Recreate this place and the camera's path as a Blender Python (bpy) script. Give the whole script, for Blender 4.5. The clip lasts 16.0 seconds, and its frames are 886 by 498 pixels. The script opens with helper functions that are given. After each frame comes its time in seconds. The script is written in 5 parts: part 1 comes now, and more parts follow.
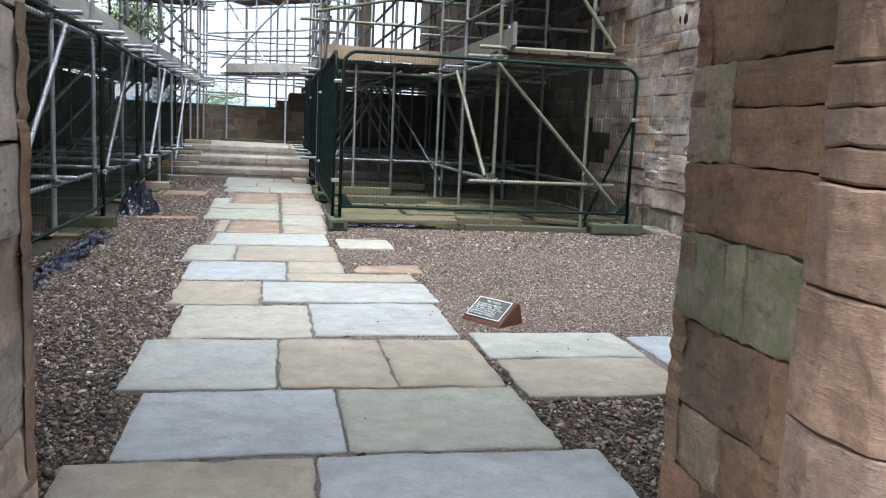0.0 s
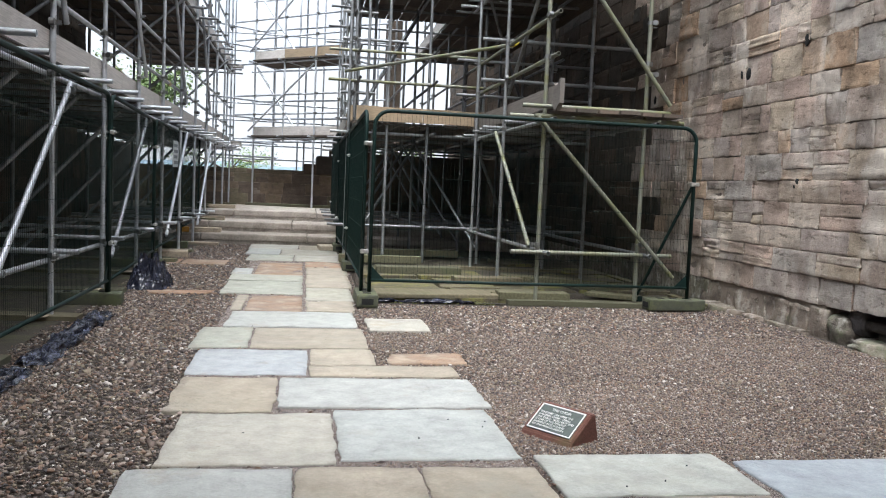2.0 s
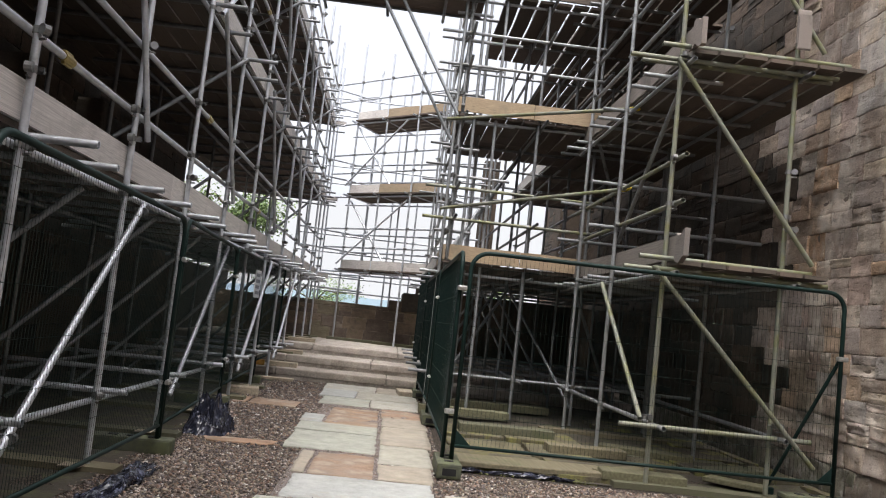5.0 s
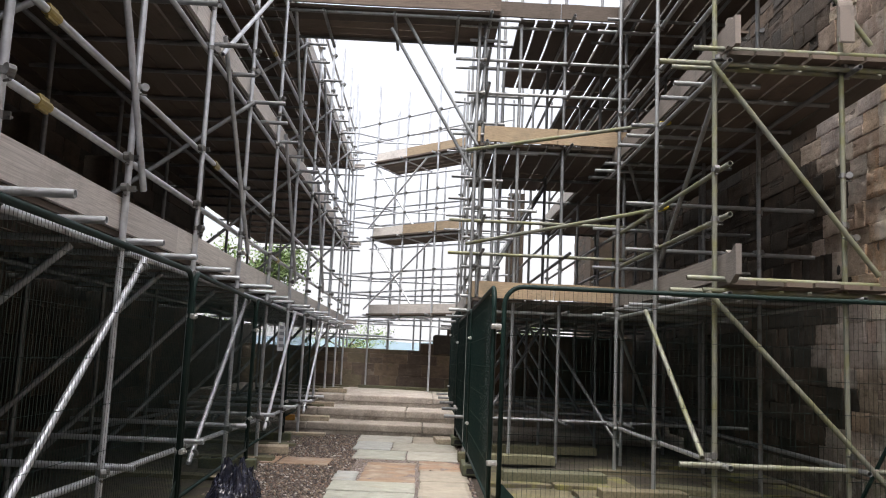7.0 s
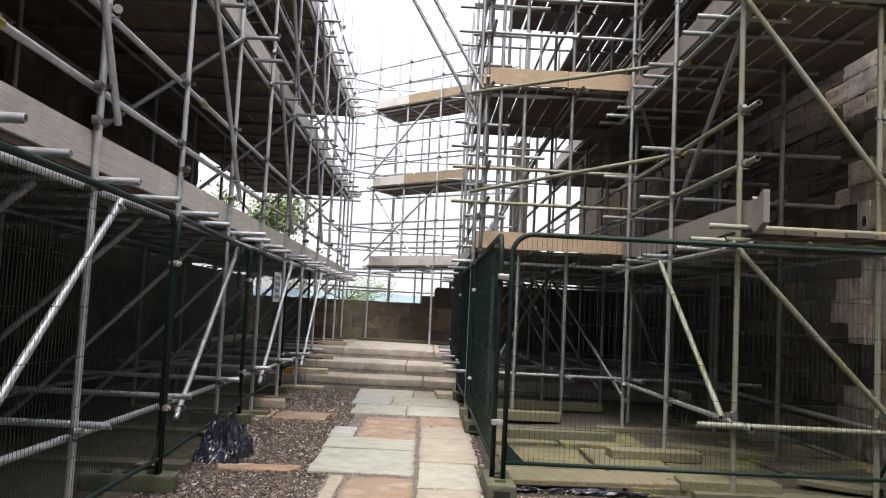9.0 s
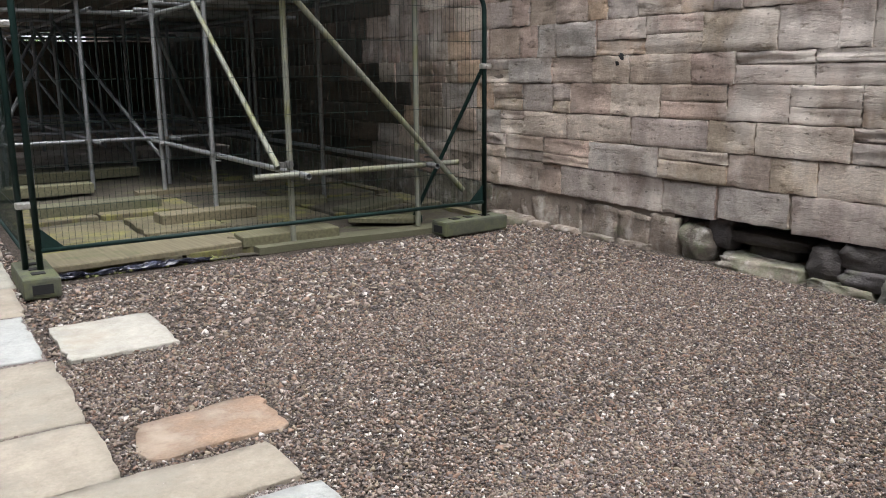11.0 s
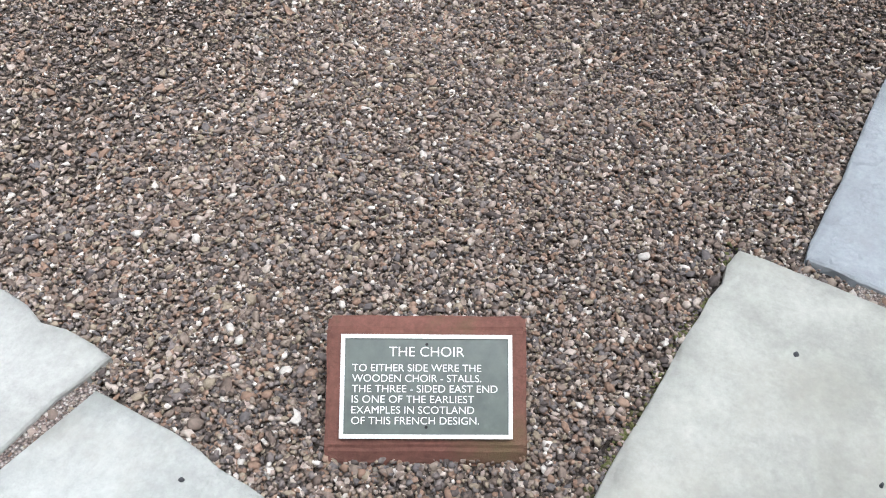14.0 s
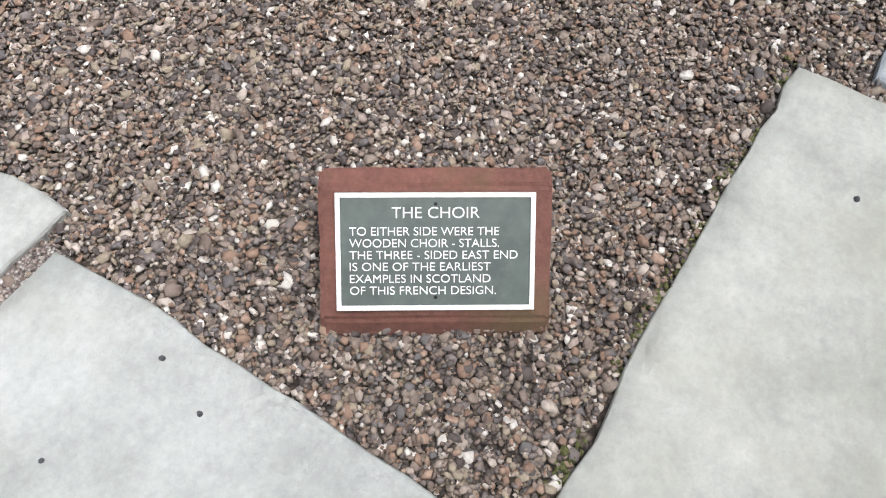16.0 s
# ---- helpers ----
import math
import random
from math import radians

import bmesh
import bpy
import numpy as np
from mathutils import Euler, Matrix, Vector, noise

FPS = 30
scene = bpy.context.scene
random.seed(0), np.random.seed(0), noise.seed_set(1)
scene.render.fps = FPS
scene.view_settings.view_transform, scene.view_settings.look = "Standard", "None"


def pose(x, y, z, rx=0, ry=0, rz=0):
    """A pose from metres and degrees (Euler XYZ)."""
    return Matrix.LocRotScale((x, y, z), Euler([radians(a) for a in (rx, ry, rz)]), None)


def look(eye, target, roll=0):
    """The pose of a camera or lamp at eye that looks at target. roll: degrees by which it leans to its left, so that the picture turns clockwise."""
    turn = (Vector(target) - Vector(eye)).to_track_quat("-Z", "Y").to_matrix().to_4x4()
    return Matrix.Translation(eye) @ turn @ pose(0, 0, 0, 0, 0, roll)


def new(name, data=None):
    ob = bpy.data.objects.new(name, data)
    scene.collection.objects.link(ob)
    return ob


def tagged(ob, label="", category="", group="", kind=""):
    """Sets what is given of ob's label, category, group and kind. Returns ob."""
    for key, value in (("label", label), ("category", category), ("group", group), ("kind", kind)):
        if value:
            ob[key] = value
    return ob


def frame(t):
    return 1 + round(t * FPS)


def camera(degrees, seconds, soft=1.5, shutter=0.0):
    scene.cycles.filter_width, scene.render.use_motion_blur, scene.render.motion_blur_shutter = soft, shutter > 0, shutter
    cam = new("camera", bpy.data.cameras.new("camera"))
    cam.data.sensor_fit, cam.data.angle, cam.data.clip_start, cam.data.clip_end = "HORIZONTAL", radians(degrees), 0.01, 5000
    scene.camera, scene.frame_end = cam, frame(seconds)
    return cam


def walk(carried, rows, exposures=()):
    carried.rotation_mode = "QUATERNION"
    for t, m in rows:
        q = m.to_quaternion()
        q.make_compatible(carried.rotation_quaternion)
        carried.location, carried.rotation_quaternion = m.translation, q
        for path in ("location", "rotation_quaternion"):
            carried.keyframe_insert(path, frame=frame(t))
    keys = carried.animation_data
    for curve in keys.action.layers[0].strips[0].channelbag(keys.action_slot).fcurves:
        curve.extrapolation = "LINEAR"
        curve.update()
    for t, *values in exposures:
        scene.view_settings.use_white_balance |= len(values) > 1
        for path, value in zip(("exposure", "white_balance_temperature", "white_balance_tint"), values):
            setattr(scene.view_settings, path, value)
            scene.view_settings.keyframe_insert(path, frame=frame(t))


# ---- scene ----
cam = camera(56.0, 16.0, soft=1.05)
PATH = [
    (0, (0.681, 0.033, 1.209), (1.073, 1.973, 0.924), 2.7),
    (0.5, (0.685, 0.301, 1.214), (1.021, 2.244, 0.879), 2.7),
    (1, (0.78, 0.552, 1.226), (0.989, 2.529, 1.01), 3.8),
    (1.5, (0.793, 0.766, 1.204), (1.077, 2.73, 0.95), 3.4),
    (2, (0.718, 1.019, 1.244), (1.045, 2.987, 1.102), 2.5),
    (2.5, (0.729, 1.251, 1.245), (0.869, 3.244, 1.151), 3.5),
    (3, (0.774, 1.437, 1.285), (0.764, 3.436, 1.289), 5.5),
    (3.5, (0.765, 1.547, 1.285), (0.816, 3.545, 1.35), 6.9),
    (4, (0.689, 1.748, 1.319), (0.801, 3.743, 1.408), 5.9),
    (4.5, (0.673, 1.905, 1.336), (0.773, 3.9, 1.433), 6.2),
    (4.7, (0.698, 1.976, 1.348), (0.804, 3.968, 1.494), 6.5),
    (6.8, (0.721, 2.625, 1.382), (0.819, 4.61, 1.612), 1.7),
    (7, (0.742, 2.688, 1.395), (0.774, 4.671, 1.658), 2.5),
    (7.5, (0.776, 2.824, 1.411), (0.563, 4.793, 1.689), 2.9),
    (8, (0.744, 2.912, 1.391), (0.496, 4.882, 1.631), 2.2),
    (8.2, (0.719, 2.971, 1.395), (0.543, 4.949, 1.633), 2.2),
    (10.3, (0.779, 3.529, 1.327), (1.189, 5.482, 1.19), 3.1),
    (10.5, (0.763, 3.584, 1.317), (1.338, 5.491, 1.131), 2.6),
    (11, (0.723, 3.841, 1.366), (1.786, 5.484, 0.953), -0.6),
    (11.5, (0.782, 3.967, 1.337), (1.989, 5.469, 0.8), -1.2),
    (12, (0.971, 4.13, 1.321), (2.294, 5.503, 0.718), -3.9),
    (12.5, (1.064, 4.234, 1.296), (2.565, 5.335, 0.565), -1.6),
    (13, (1.103, 4.423, 1.262), (2.701, 5.226, 0.366), -0.2),
    (13.5, (1.15, 4.517, 1.234), (2.592, 5.26, 0.064), 1.6),
    (14, (1.331, 4.598, 1.199), (2.549, 5.346, -0.201), 2.0),
    (14.5, (1.456, 4.635, 1.182), (2.496, 5.329, -0.379), 1.7),
    (15, (1.501, 4.701, 1.169), (2.431, 5.28, -0.504), 2.1),
    (15.5, (1.525, 4.748, 1.135), (2.387, 5.245, -0.6), 3.0),
    (16, (1.535, 4.76, 1.126), (2.361, 5.222, -0.635), 3.6),
]
EXPOSURES = [(0, 1.68, 5800, 7), (1.5, 1.64, 5950, 8), (2.5, 1.56, 6150, 9), (3.5, 1.42, 6350, 12), (4.7, 1.38, 6450, 12), (7.0, 1.5, 6550, 12), (8.0, 1.54, 6550, 12), (10.3, 1.62, 6550, 12), (10.8, 1.52, 6250, 11), (11.5, 1.62, 6000, 10), (12.0, 1.92, 5800, 9), (13.0, 1.87, 5850, 9), (13.6, 1.64, 5900, 9), (14.2, 1.66, 5950, 9), (16.0, 1.60, 6150, 10)]
walk(cam, [(t, look(eye, target, roll)) for t, eye, target, roll in PATH], EXPOSURES)

# ---- light ----
world = bpy.data.worlds.new("overcast_sky")
scene.world = world
world.use_nodes = True
wn = world.node_tree
sky = wn.nodes.new("ShaderNodeTexSky")
sky.sky_type = "NISHITA"
sky.sun_disc = False
sky.sun_elevation, sky.sun_rotation = radians(70), radians(197)
sky.air_density, sky.dust_density, sky.ozone_density = 1.0, 6.0, 1.0
pale = wn.nodes.new("ShaderNodeHueSaturation")
pale.inputs["Saturation"].default_value = 0.3
wn.links.new(sky.outputs[0], pale.inputs["Color"])
# an overcast sky stays bright down to the horizon
veil = wn.nodes.new("ShaderNodeMix")
veil.data_type, veil.blend_type = "RGBA", "LIGHTEN"
veil.inputs[0].default_value = 1.0
veil.inputs[7].default_value = (2.35, 2.4, 2.45, 1)
wn.links.new(pale.outputs[0], veil.inputs[6])
bgn = wn.nodes["Background"]
bgn.inputs["Strength"].default_value = 0.15
wn.links.new(veil.outputs[2], bgn.inputs["Color"])
sun_data = bpy.data.lights.new("veiled_sun", "SUN")
sun_data.energy, sun_data.angle, sun_data.color = 0.55, radians(40), (1.0, 0.98, 0.95)
sun = new("veiled_sun", sun_data)
sun.matrix_basis = look((0, 0, 30), (3, 10, 0))


# ---- materials ----
def material(name, rough=0.8, metal=0.0):
    m = bpy.data.materials.new(name)
    m.use_nodes = True
    b = m.node_tree.nodes["Principled BSDF"]
    b.inputs["Roughness"].default_value, b.inputs["Metallic"].default_value = rough, metal
    return m, m.node_tree, b


def node(nt, kind, **props):
    n = nt.nodes.new(kind)
    for k, v in props.items():
        if k == "blend_type":
            n.blend_type = v
        elif k == "data_type":
            n.data_type = v
        elif k == "operation":
            n.operation = v
        elif k == "feature":
            n.feature = v
    return n


def noise_tex(nt, scale, detail=4.0, rough=0.6, stretch=None, world_space=True):
    tex = nt.nodes.new("ShaderNodeTexNoise")
    tex.inputs["Scale"].default_value, tex.inputs["Detail"].default_value = scale, detail
    tex.inputs["Roughness"].default_value = rough
    src = nt.nodes.new("ShaderNodeNewGeometry").outputs["Position"] if world_space else nt.nodes.new("ShaderNodeTexCoord").outputs["Object"]
    if stretch:
        mp = nt.nodes.new("ShaderNodeMapping")
        mp.inputs["Scale"].default_value = stretch
        nt.links.new(src, mp.inputs["Vector"])
        src = mp.outputs[0]
    nt.links.new(src, tex.inputs["Vector"])
    return tex.outputs["Fac"]


def ramp(nt, fac, stops, constant=False):
    r = nt.nodes.new("ShaderNodeValToRGB")
    if constant:
        r.color_ramp.interpolation = "CONSTANT"
    els = r.color_ramp.elements
    while len(els) < len(stops):
        els.new(0.5)
    for e, (p, c) in zip(els, stops):
        e.position = p
        e.color = (*c, 1) if len(c) == 3 else c
    nt.links.new(fac, r.inputs["Fac"])
    return r.outputs["Color"]


def mixc(nt, fac, a, b, mode="MIX"):
    mx = nt.nodes.new("ShaderNodeMix")
    mx.data_type, mx.blend_type = "RGBA", mode
    for sock, val in ((mx.inputs[0], fac), (mx.inputs[6], a), (mx.inputs[7], b)):
        if isinstance(val, bpy.types.NodeSocket):
            nt.links.new(val, sock)
        elif isinstance(val, tuple):
            sock.default_value = (*val, 1)
        else:
            sock.default_value = val
    return mx.outputs[2]


def grey(lo, hi):
    return [(lo[0], (lo[1],) * 3), (hi[0], (hi[1],) * 3)]


def bump(nt, bsdf, fac, strength=0.4, dist=0.02):
    bp = nt.nodes.new("ShaderNodeBump")
    bp.inputs["Strength"].default_value, bp.inputs["Distance"].default_value = strength, dist
    nt.links.new(fac, bp.inputs["Height"])
    nt.links.new(bp.outputs[0], bsdf.inputs["Normal"])


def piece_random(nt):
    ob = nt.nodes.new("ShaderNodeObjectInfo").outputs["Random"]
    isl = nt.nodes.new("ShaderNodeNewGeometry").outputs["Random Per Island"]
    add = node(nt, "ShaderNodeMath", operation="ADD")
    nt.links.new(ob, add.inputs[0])
    nt.links.new(isl, add.inputs[1])
    fr = node(nt, "ShaderNodeMath", operation="FRACT")
    nt.links.new(add.outputs[0], fr.inputs[0])
    return fr.outputs[0]


def stone(name, palette, stain=(0.09, 0.075, 0.06), stain_at=0.58, moss=None, moss_at=0.6, pale=None, rough=0.9, grain=55, bed=(1, 1, 2.2), relief=0.5, mottle=0.9, drips=0.0, flakes=False, pale_size=3.4, fine_mix=0.8, worn=False):
    """Coursed stone: a tint for each piece, bedding streaks, stains, moss and pitted relief."""
    m, nt, b = material(name, rough)
    b.inputs["Specular IOR Level"].default_value = 0.3
    n = len(palette)
    base = ramp(nt, piece_random(nt), [(i / n, c) for i, c in enumerate(palette)], True)
    streak = ramp(nt, noise_tex(nt, 7, 9, 0.72, bed), grey((0.3, 0.80), (0.72, 1.16)))
    blotch = ramp(nt, noise_tex(nt, 2.3, 10, 0.75), grey((0.35, 0.68), (0.68, 1.22)))
    col = mixc(nt, 1.0, base, streak, "MULTIPLY")
    col = mixc(nt, mottle, col, blotch, "MULTIPLY")
    fine = ramp(nt, noise_tex(nt, grain, 4, 0.7), grey((0.35, 0.75), (0.7, 1.2)))
    col = mixc(nt, fine_mix, col, fine, "MULTIPLY")
    col = mixc(nt, ramp(nt, noise_tex(nt, 1.7, 7, 0.68), grey((stain_at - 0.06, 0.0), (stain_at + 0.12, 0.85))), col, stain)
    if pale:
        col = mixc(nt, ramp(nt, noise_tex(nt, pale_size, 6, 0.62, (1, 1, 0.7)), grey((0.51, 0.0), (0.66, 0.8))), col, pale)
    if drips:
        col = mixc(nt, ramp(nt, noise_tex(nt, 3.0, 4, 0.6, (1, 1, 0.3)), grey((0.55, 0.0), (0.68, drips))), col, stain)
        pits = ramp(nt, noise_tex(nt, 16, 5, 0.6, (1, 1, 1.8)), grey((0.64, 1.0), (0.70, 0.42)))
        col = mixc(nt, 1.0, col, pits, "MULTIPLY")
    if worn:
        patch = ramp(nt, noise_tex(nt, 1.1, 8, 0.7, (1, 1, 0.7)), grey((0.36, 0.7), (0.66, 1.42)))
        col = mixc(nt, 0.9, col, patch, "MULTIPLY")
        scars = ramp(nt, noise_tex(nt, 6.5, 8, 0.66, (1, 1, 2.4)), [(0.34, (0.55, 0.53, 0.5)), (0.40, (0.85, 0.84, 0.83)), (0.47, (1, 1, 1))])
        col = mixc(nt, 0.9, col, scars, "MULTIPLY")
    if moss:
        col = mixc(nt, ramp(nt, noise_tex(nt, 2.6, 8, 0.7), grey((moss_at - 0.05, 0.0), (moss_at + 0.1, 0.9))), col, moss)
    nt.links.new(col, b.inputs["Base Color"])
    mixh = mixc(nt, 0.45, noise_tex(nt, grain * 0.45, 8, 0.7, bed), noise_tex(nt, grain * 0.12, 6, 0.65))
    if worn:
        mixh = mixc(nt, 0.55, mixh, scars)
    if flakes:
        lift = ramp(nt, noise_tex(nt, 3.2, 5, 0.55), [(0.36, (0, 0, 0)), (0.41, (0.4, 0.4, 0.4)), (0.50, (0.45, 0.45, 0.45)), (0.56, (0.78, 0.78, 0.78)), (0.70, (1, 1, 1))])
        mixh = mixc(nt, 0.6, mixh, lift)
    bump(nt, b, mixh, relief, 0.045)
    return m


WALL_TINTS = [(0.513, 0.396, 0.326), (0.443, 0.375, 0.332), (0.535, 0.442, 0.336), (0.483, 0.392, 0.328), (0.532, 0.396, 0.282), (0.431, 0.342, 0.275), (0.58, 0.496, 0.412), (0.454, 0.411, 0.37), (0.506, 0.411, 0.326), (0.476, 0.365, 0.305), (0.528, 0.45, 0.374), (0.409, 0.355, 0.316)]
M_WALL = stone("weathered_sandstone", WALL_TINTS, pale=(0.66, 0.60, 0.53), stain=(0.21, 0.17, 0.14), stain_at=0.55, drips=0.22, relief=0.55, pale_size=1.5, bed=(1, 1, 4.5), worn=True)
M_WALL_BASE = stone("damp_plinth_stone", [(0.225, 0.21, 0.165), (0.285, 0.25, 0.20), (0.19, 0.165, 0.135), (0.26, 0.225, 0.185)], pale=(0.42, 0.40, 0.36), stain=(0.07, 0.06, 0.05), stain_at=0.58, moss=(0.15, 0.165, 0.10), moss_at=0.56, relief=0.6, pale_size=9.0, worn=True)
# core rubble, darkened in its colour for the shade of the recess
M_RUBBLE = stone("core_rubble_with_shade", [(0.15, 0.13, 0.115), (0.105, 0.095, 0.09), (0.20, 0.175, 0.15), (0.125, 0.115, 0.115)], stain=(0.045, 0.04, 0.036), stain_at=0.55, moss=(0.13, 0.135, 0.085), moss_at=0.62, relief=0.7)
M_FOOTING = stone("damp_brown_footing_stone", [(0.225, 0.19, 0.155), (0.26, 0.215, 0.175), (0.195, 0.162, 0.135)], pale=(0.38, 0.35, 0.31), stain=(0.09, 0.075, 0.062), stain_at=0.56, moss=(0.15, 0.155, 0.095), moss_at=0.62, relief=0.7, pale_size=7.0, worn=True)
M_LIME = stone("crumbling_lime_mortar", [(0.34, 0.33, 0.31), (0.40, 0.39, 0.36), (0.29, 0.285, 0.27)], stain=(0.16, 0.15, 0.135), stain_at=0.52, moss=(0.22, 0.235, 0.17), moss_at=0.6, relief=0.8, grain=30)
M_ERODED = stone("eroded_orange_sandstone", [(0.52, 0.36, 0.24), (0.56, 0.40, 0.27), (0.47, 0.35, 0.26), (0.50, 0.40, 0.31)], relief=0.6, bed=(1, 1, 5), pale=(0.536, 0.454, 0.357), worn=True)
M_JAMB = stone("red_brown_jamb_stone", [(0.285, 0.175, 0.112), (0.33, 0.215, 0.14), (0.255, 0.17, 0.12), (0.30, 0.23, 0.165)], moss=(0.20, 0.19, 0.12), moss_at=0.66, worn=True, relief=0.6, bed=(1, 1, 5))
M_JAMB_GREEN = stone("lichened_jamb_stone", [(0.34, 0.295, 0.21), (0.31, 0.275, 0.20), (0.37, 0.31, 0.225)], moss=(0.19, 0.215, 0.12), moss_at=0.55, worn=True, relief=0.6)
M_JAMB_PINK = stone("pink_dressed_stone", [(0.33, 0.222, 0.16), (0.305, 0.215, 0.165), (0.335, 0.21, 0.142)], stain_at=0.7, relief=0.6, bed=(1, 1, 6), worn=True)
# soot, plus the scaffold's shade put into the stone colour
M_DARKWALL = stone("sooty_stone_with_shade", [(0.080, 0.064, 0.050), (0.104, 0.080, 0.060), (0.068, 0.058, 0.048), (0.119, 0.088, 0.064)], stain=(0.034, 0.030, 0.026))
M_APSE = stone("apse_stone", [(0.20, 0.15, 0.11), (0.24, 0.18, 0.13), (0.16, 0.125, 0.10), (0.19, 0.16, 0.11)], moss=(0.12, 0.12, 0.06), moss_at=0.62)
M_SLAB = stone("riven_paving", [(0.375, 0.385, 0.365), (0.37, 0.355, 0.30), (0.375, 0.40, 0.415), (0.345, 0.35, 0.30), (0.40, 0.385, 0.335), (0.36, 0.38, 0.39)], stain=(0.30, 0.255, 0.19), stain_at=0.63, rough=0.8, grain=70, bed=(1, 1, 1), relief=0.58, mottle=0.38, moss=(0.27, 0.28, 0.22), moss_at=0.66, flakes=True, fine_mix=0.35)
M_SLAB_BLUE = stone("blue_grey_paving", [(0.325, 0.355, 0.378), (0.34, 0.365, 0.38), (0.32, 0.35, 0.372)], stain=(0.29, 0.30, 0.30), stain_at=0.66, rough=0.75, grain=70, bed=(1, 1, 1), relief=0.58, mottle=0.35, flakes=True, fine_mix=0.35)
M_SLAB_GREEN = stone("greenish_buff_paving", [(0.375, 0.392, 0.365), (0.39, 0.40, 0.365)], stain=(0.33, 0.325, 0.28), stain_at=0.58, rough=0.8, grain=70, bed=(1, 1, 1), relief=0.45, flakes=True, mottle=0.75, fine_mix=0.35)
M_SLAB_PALE = stone("pale_grey_green_paving", [(0.380, 0.397, 0.378), (0.385, 0.40, 0.38)], stain=(0.33, 0.32, 0.28), stain_at=0.62, rough=0.8, grain=70, bed=(1, 1, 1), relief=0.58, mottle=0.55, flakes=True, fine_mix=0.35)
M_SLAB_BUFF = stone("buff_paving", [(0.345, 0.305, 0.245), (0.36, 0.32, 0.26), (0.33, 0.295, 0.24)], stain=(0.28, 0.265, 0.225), stain_at=0.57, rough=0.85, grain=70, bed=(1, 1, 1), relief=0.58, mottle=0.45, flakes=True, fine_mix=0.35)
M_SLAB_ORANGE = stone("orange_paving", [(0.345, 0.22, 0.145), (0.33, 0.225, 0.15), (0.31, 0.215, 0.15)], stain=(0.22, 0.185, 0.15), stain_at=0.5, rough=0.85, grain=70, bed=(1, 1, 1), relief=0.5, mottle=0.8, pale=(0.38, 0.31, 0.24), flakes=True)
# real moss on slabs whose base colour is lowered for enclosure shade
M_SLAB_MOSS = stone("mossy_paving_with_shade", [(0.110, 0.097, 0.065), (0.132, 0.116, 0.072), (0.092, 0.082, 0.060)], stain=(0.066, 0.057, 0.044), moss=(0.185, 0.178, 0.05), moss_at=0.55, relief=0.3)
M_STEP = stone("worn_step_stone", [(0.40, 0.355, 0.31), (0.365, 0.32, 0.275), (0.43, 0.385, 0.34)], stain_at=0.64, relief=0.25, grain=35)
M_PLAQUE_STONE = stone("red_sandstone_block", [(0.185, 0.085, 0.066)], stain=(0.13, 0.07, 0.05), stain_at=0.54, moss=(0.10, 0.088, 0.042), moss_at=0.60, relief=0.3, grain=90)


def plain(name, colour, rough=0.7, metal=0.0, wear=None, wear_at=0.6, scale=14, relief=0.0, stretch=None):
    m, nt, b = material(name, rough, metal)
    var = ramp(nt, noise_tex(nt, scale, 5, 0.65, stretch), grey((0.3, 0.72), (0.75, 1.2)))
    col = mixc(nt, 1.0, colour, var, "MULTIPLY")
    if wear:
        col = mixc(nt, ramp(nt, noise_tex(nt, scale * 0.5, 7, 0.7, stretch), grey((wear_at - 0.05, 0.0), (wear_at + 0.1, 0.9))), col, wear)
    nt.links.new(col, b.inputs["Base Color"])
    if relief:
        bump(nt, b, noise_tex(nt, scale * 3, 6, 0.7, stretch), relief, 0.01)
    return m


def boardwood(name, tints, rough=0.85, wear=(0.10, 0.09, 0.075)):
    m, nt, b = material(name, rough)
    n = len(tints)
    base = ramp(nt, piece_random(nt), [(i / n, c) for i, c in enumerate(tints)], True)
    tc = nt.nodes.new("ShaderNodeTexCoord")
    mp = nt.nodes.new("ShaderNodeMapping")
    mp.inputs["Scale"].default_value = (40, 2.0, 40)
    nt.links.new(tc.outputs["Object"], mp.inputs["Vector"])
    tex = nt.nodes.new("ShaderNodeTexNoise")
    tex.inputs["Scale"].default_value, tex.inputs["Detail"].default_value = 1.0, 6
    nt.links.new(mp.outputs[0], tex.inputs["Vector"])
    col = mixc(nt, 1.0, base, ramp(nt, tex.outputs["Fac"], grey((0.3, 0.7), (0.72, 1.2))), "MULTIPLY")
    col = mixc(nt, ramp(nt, noise_tex(nt, 2.2, 6, 0.7), grey((0.55, 0.0), (0.7, 0.7))), col, wear)
    nt.links.new(col, b.inputs["Base Color"])
    bump(nt, b, tex.outputs["Fac"], 0.25, 0.004)
    return m


M_GALV = plain("galvanised_steel", (0.60, 0.62, 0.655), 0.42, 0.6, (0.30, 0.30, 0.30), 0.6, 9)
# darker copy of the galvanised steel: shade painted in for inner tubes
M_GALV_SHADE = plain("shade_darkened_steel", (0.252, 0.259, 0.266), 0.55, 0.6, (0.091, 0.084, 0.077), 0.58, 9)
M_GALV_DULL = plain("weathered_galvanised_steel", (0.36, 0.37, 0.375), 0.5, 0.6, (0.17, 0.165, 0.15), 0.58, 9)
M_GALV_MOSS = plain("algae_stained_steel", (0.24, 0.245, 0.20), 0.6, 0.4, (0.19, 0.19, 0.09), 0.5, 7)
M_BRASSY = plain("coupler_steel", (0.24, 0.24, 0.235), 0.45, 0.8, (0.17, 0.13, 0.08), 0.6, 30)
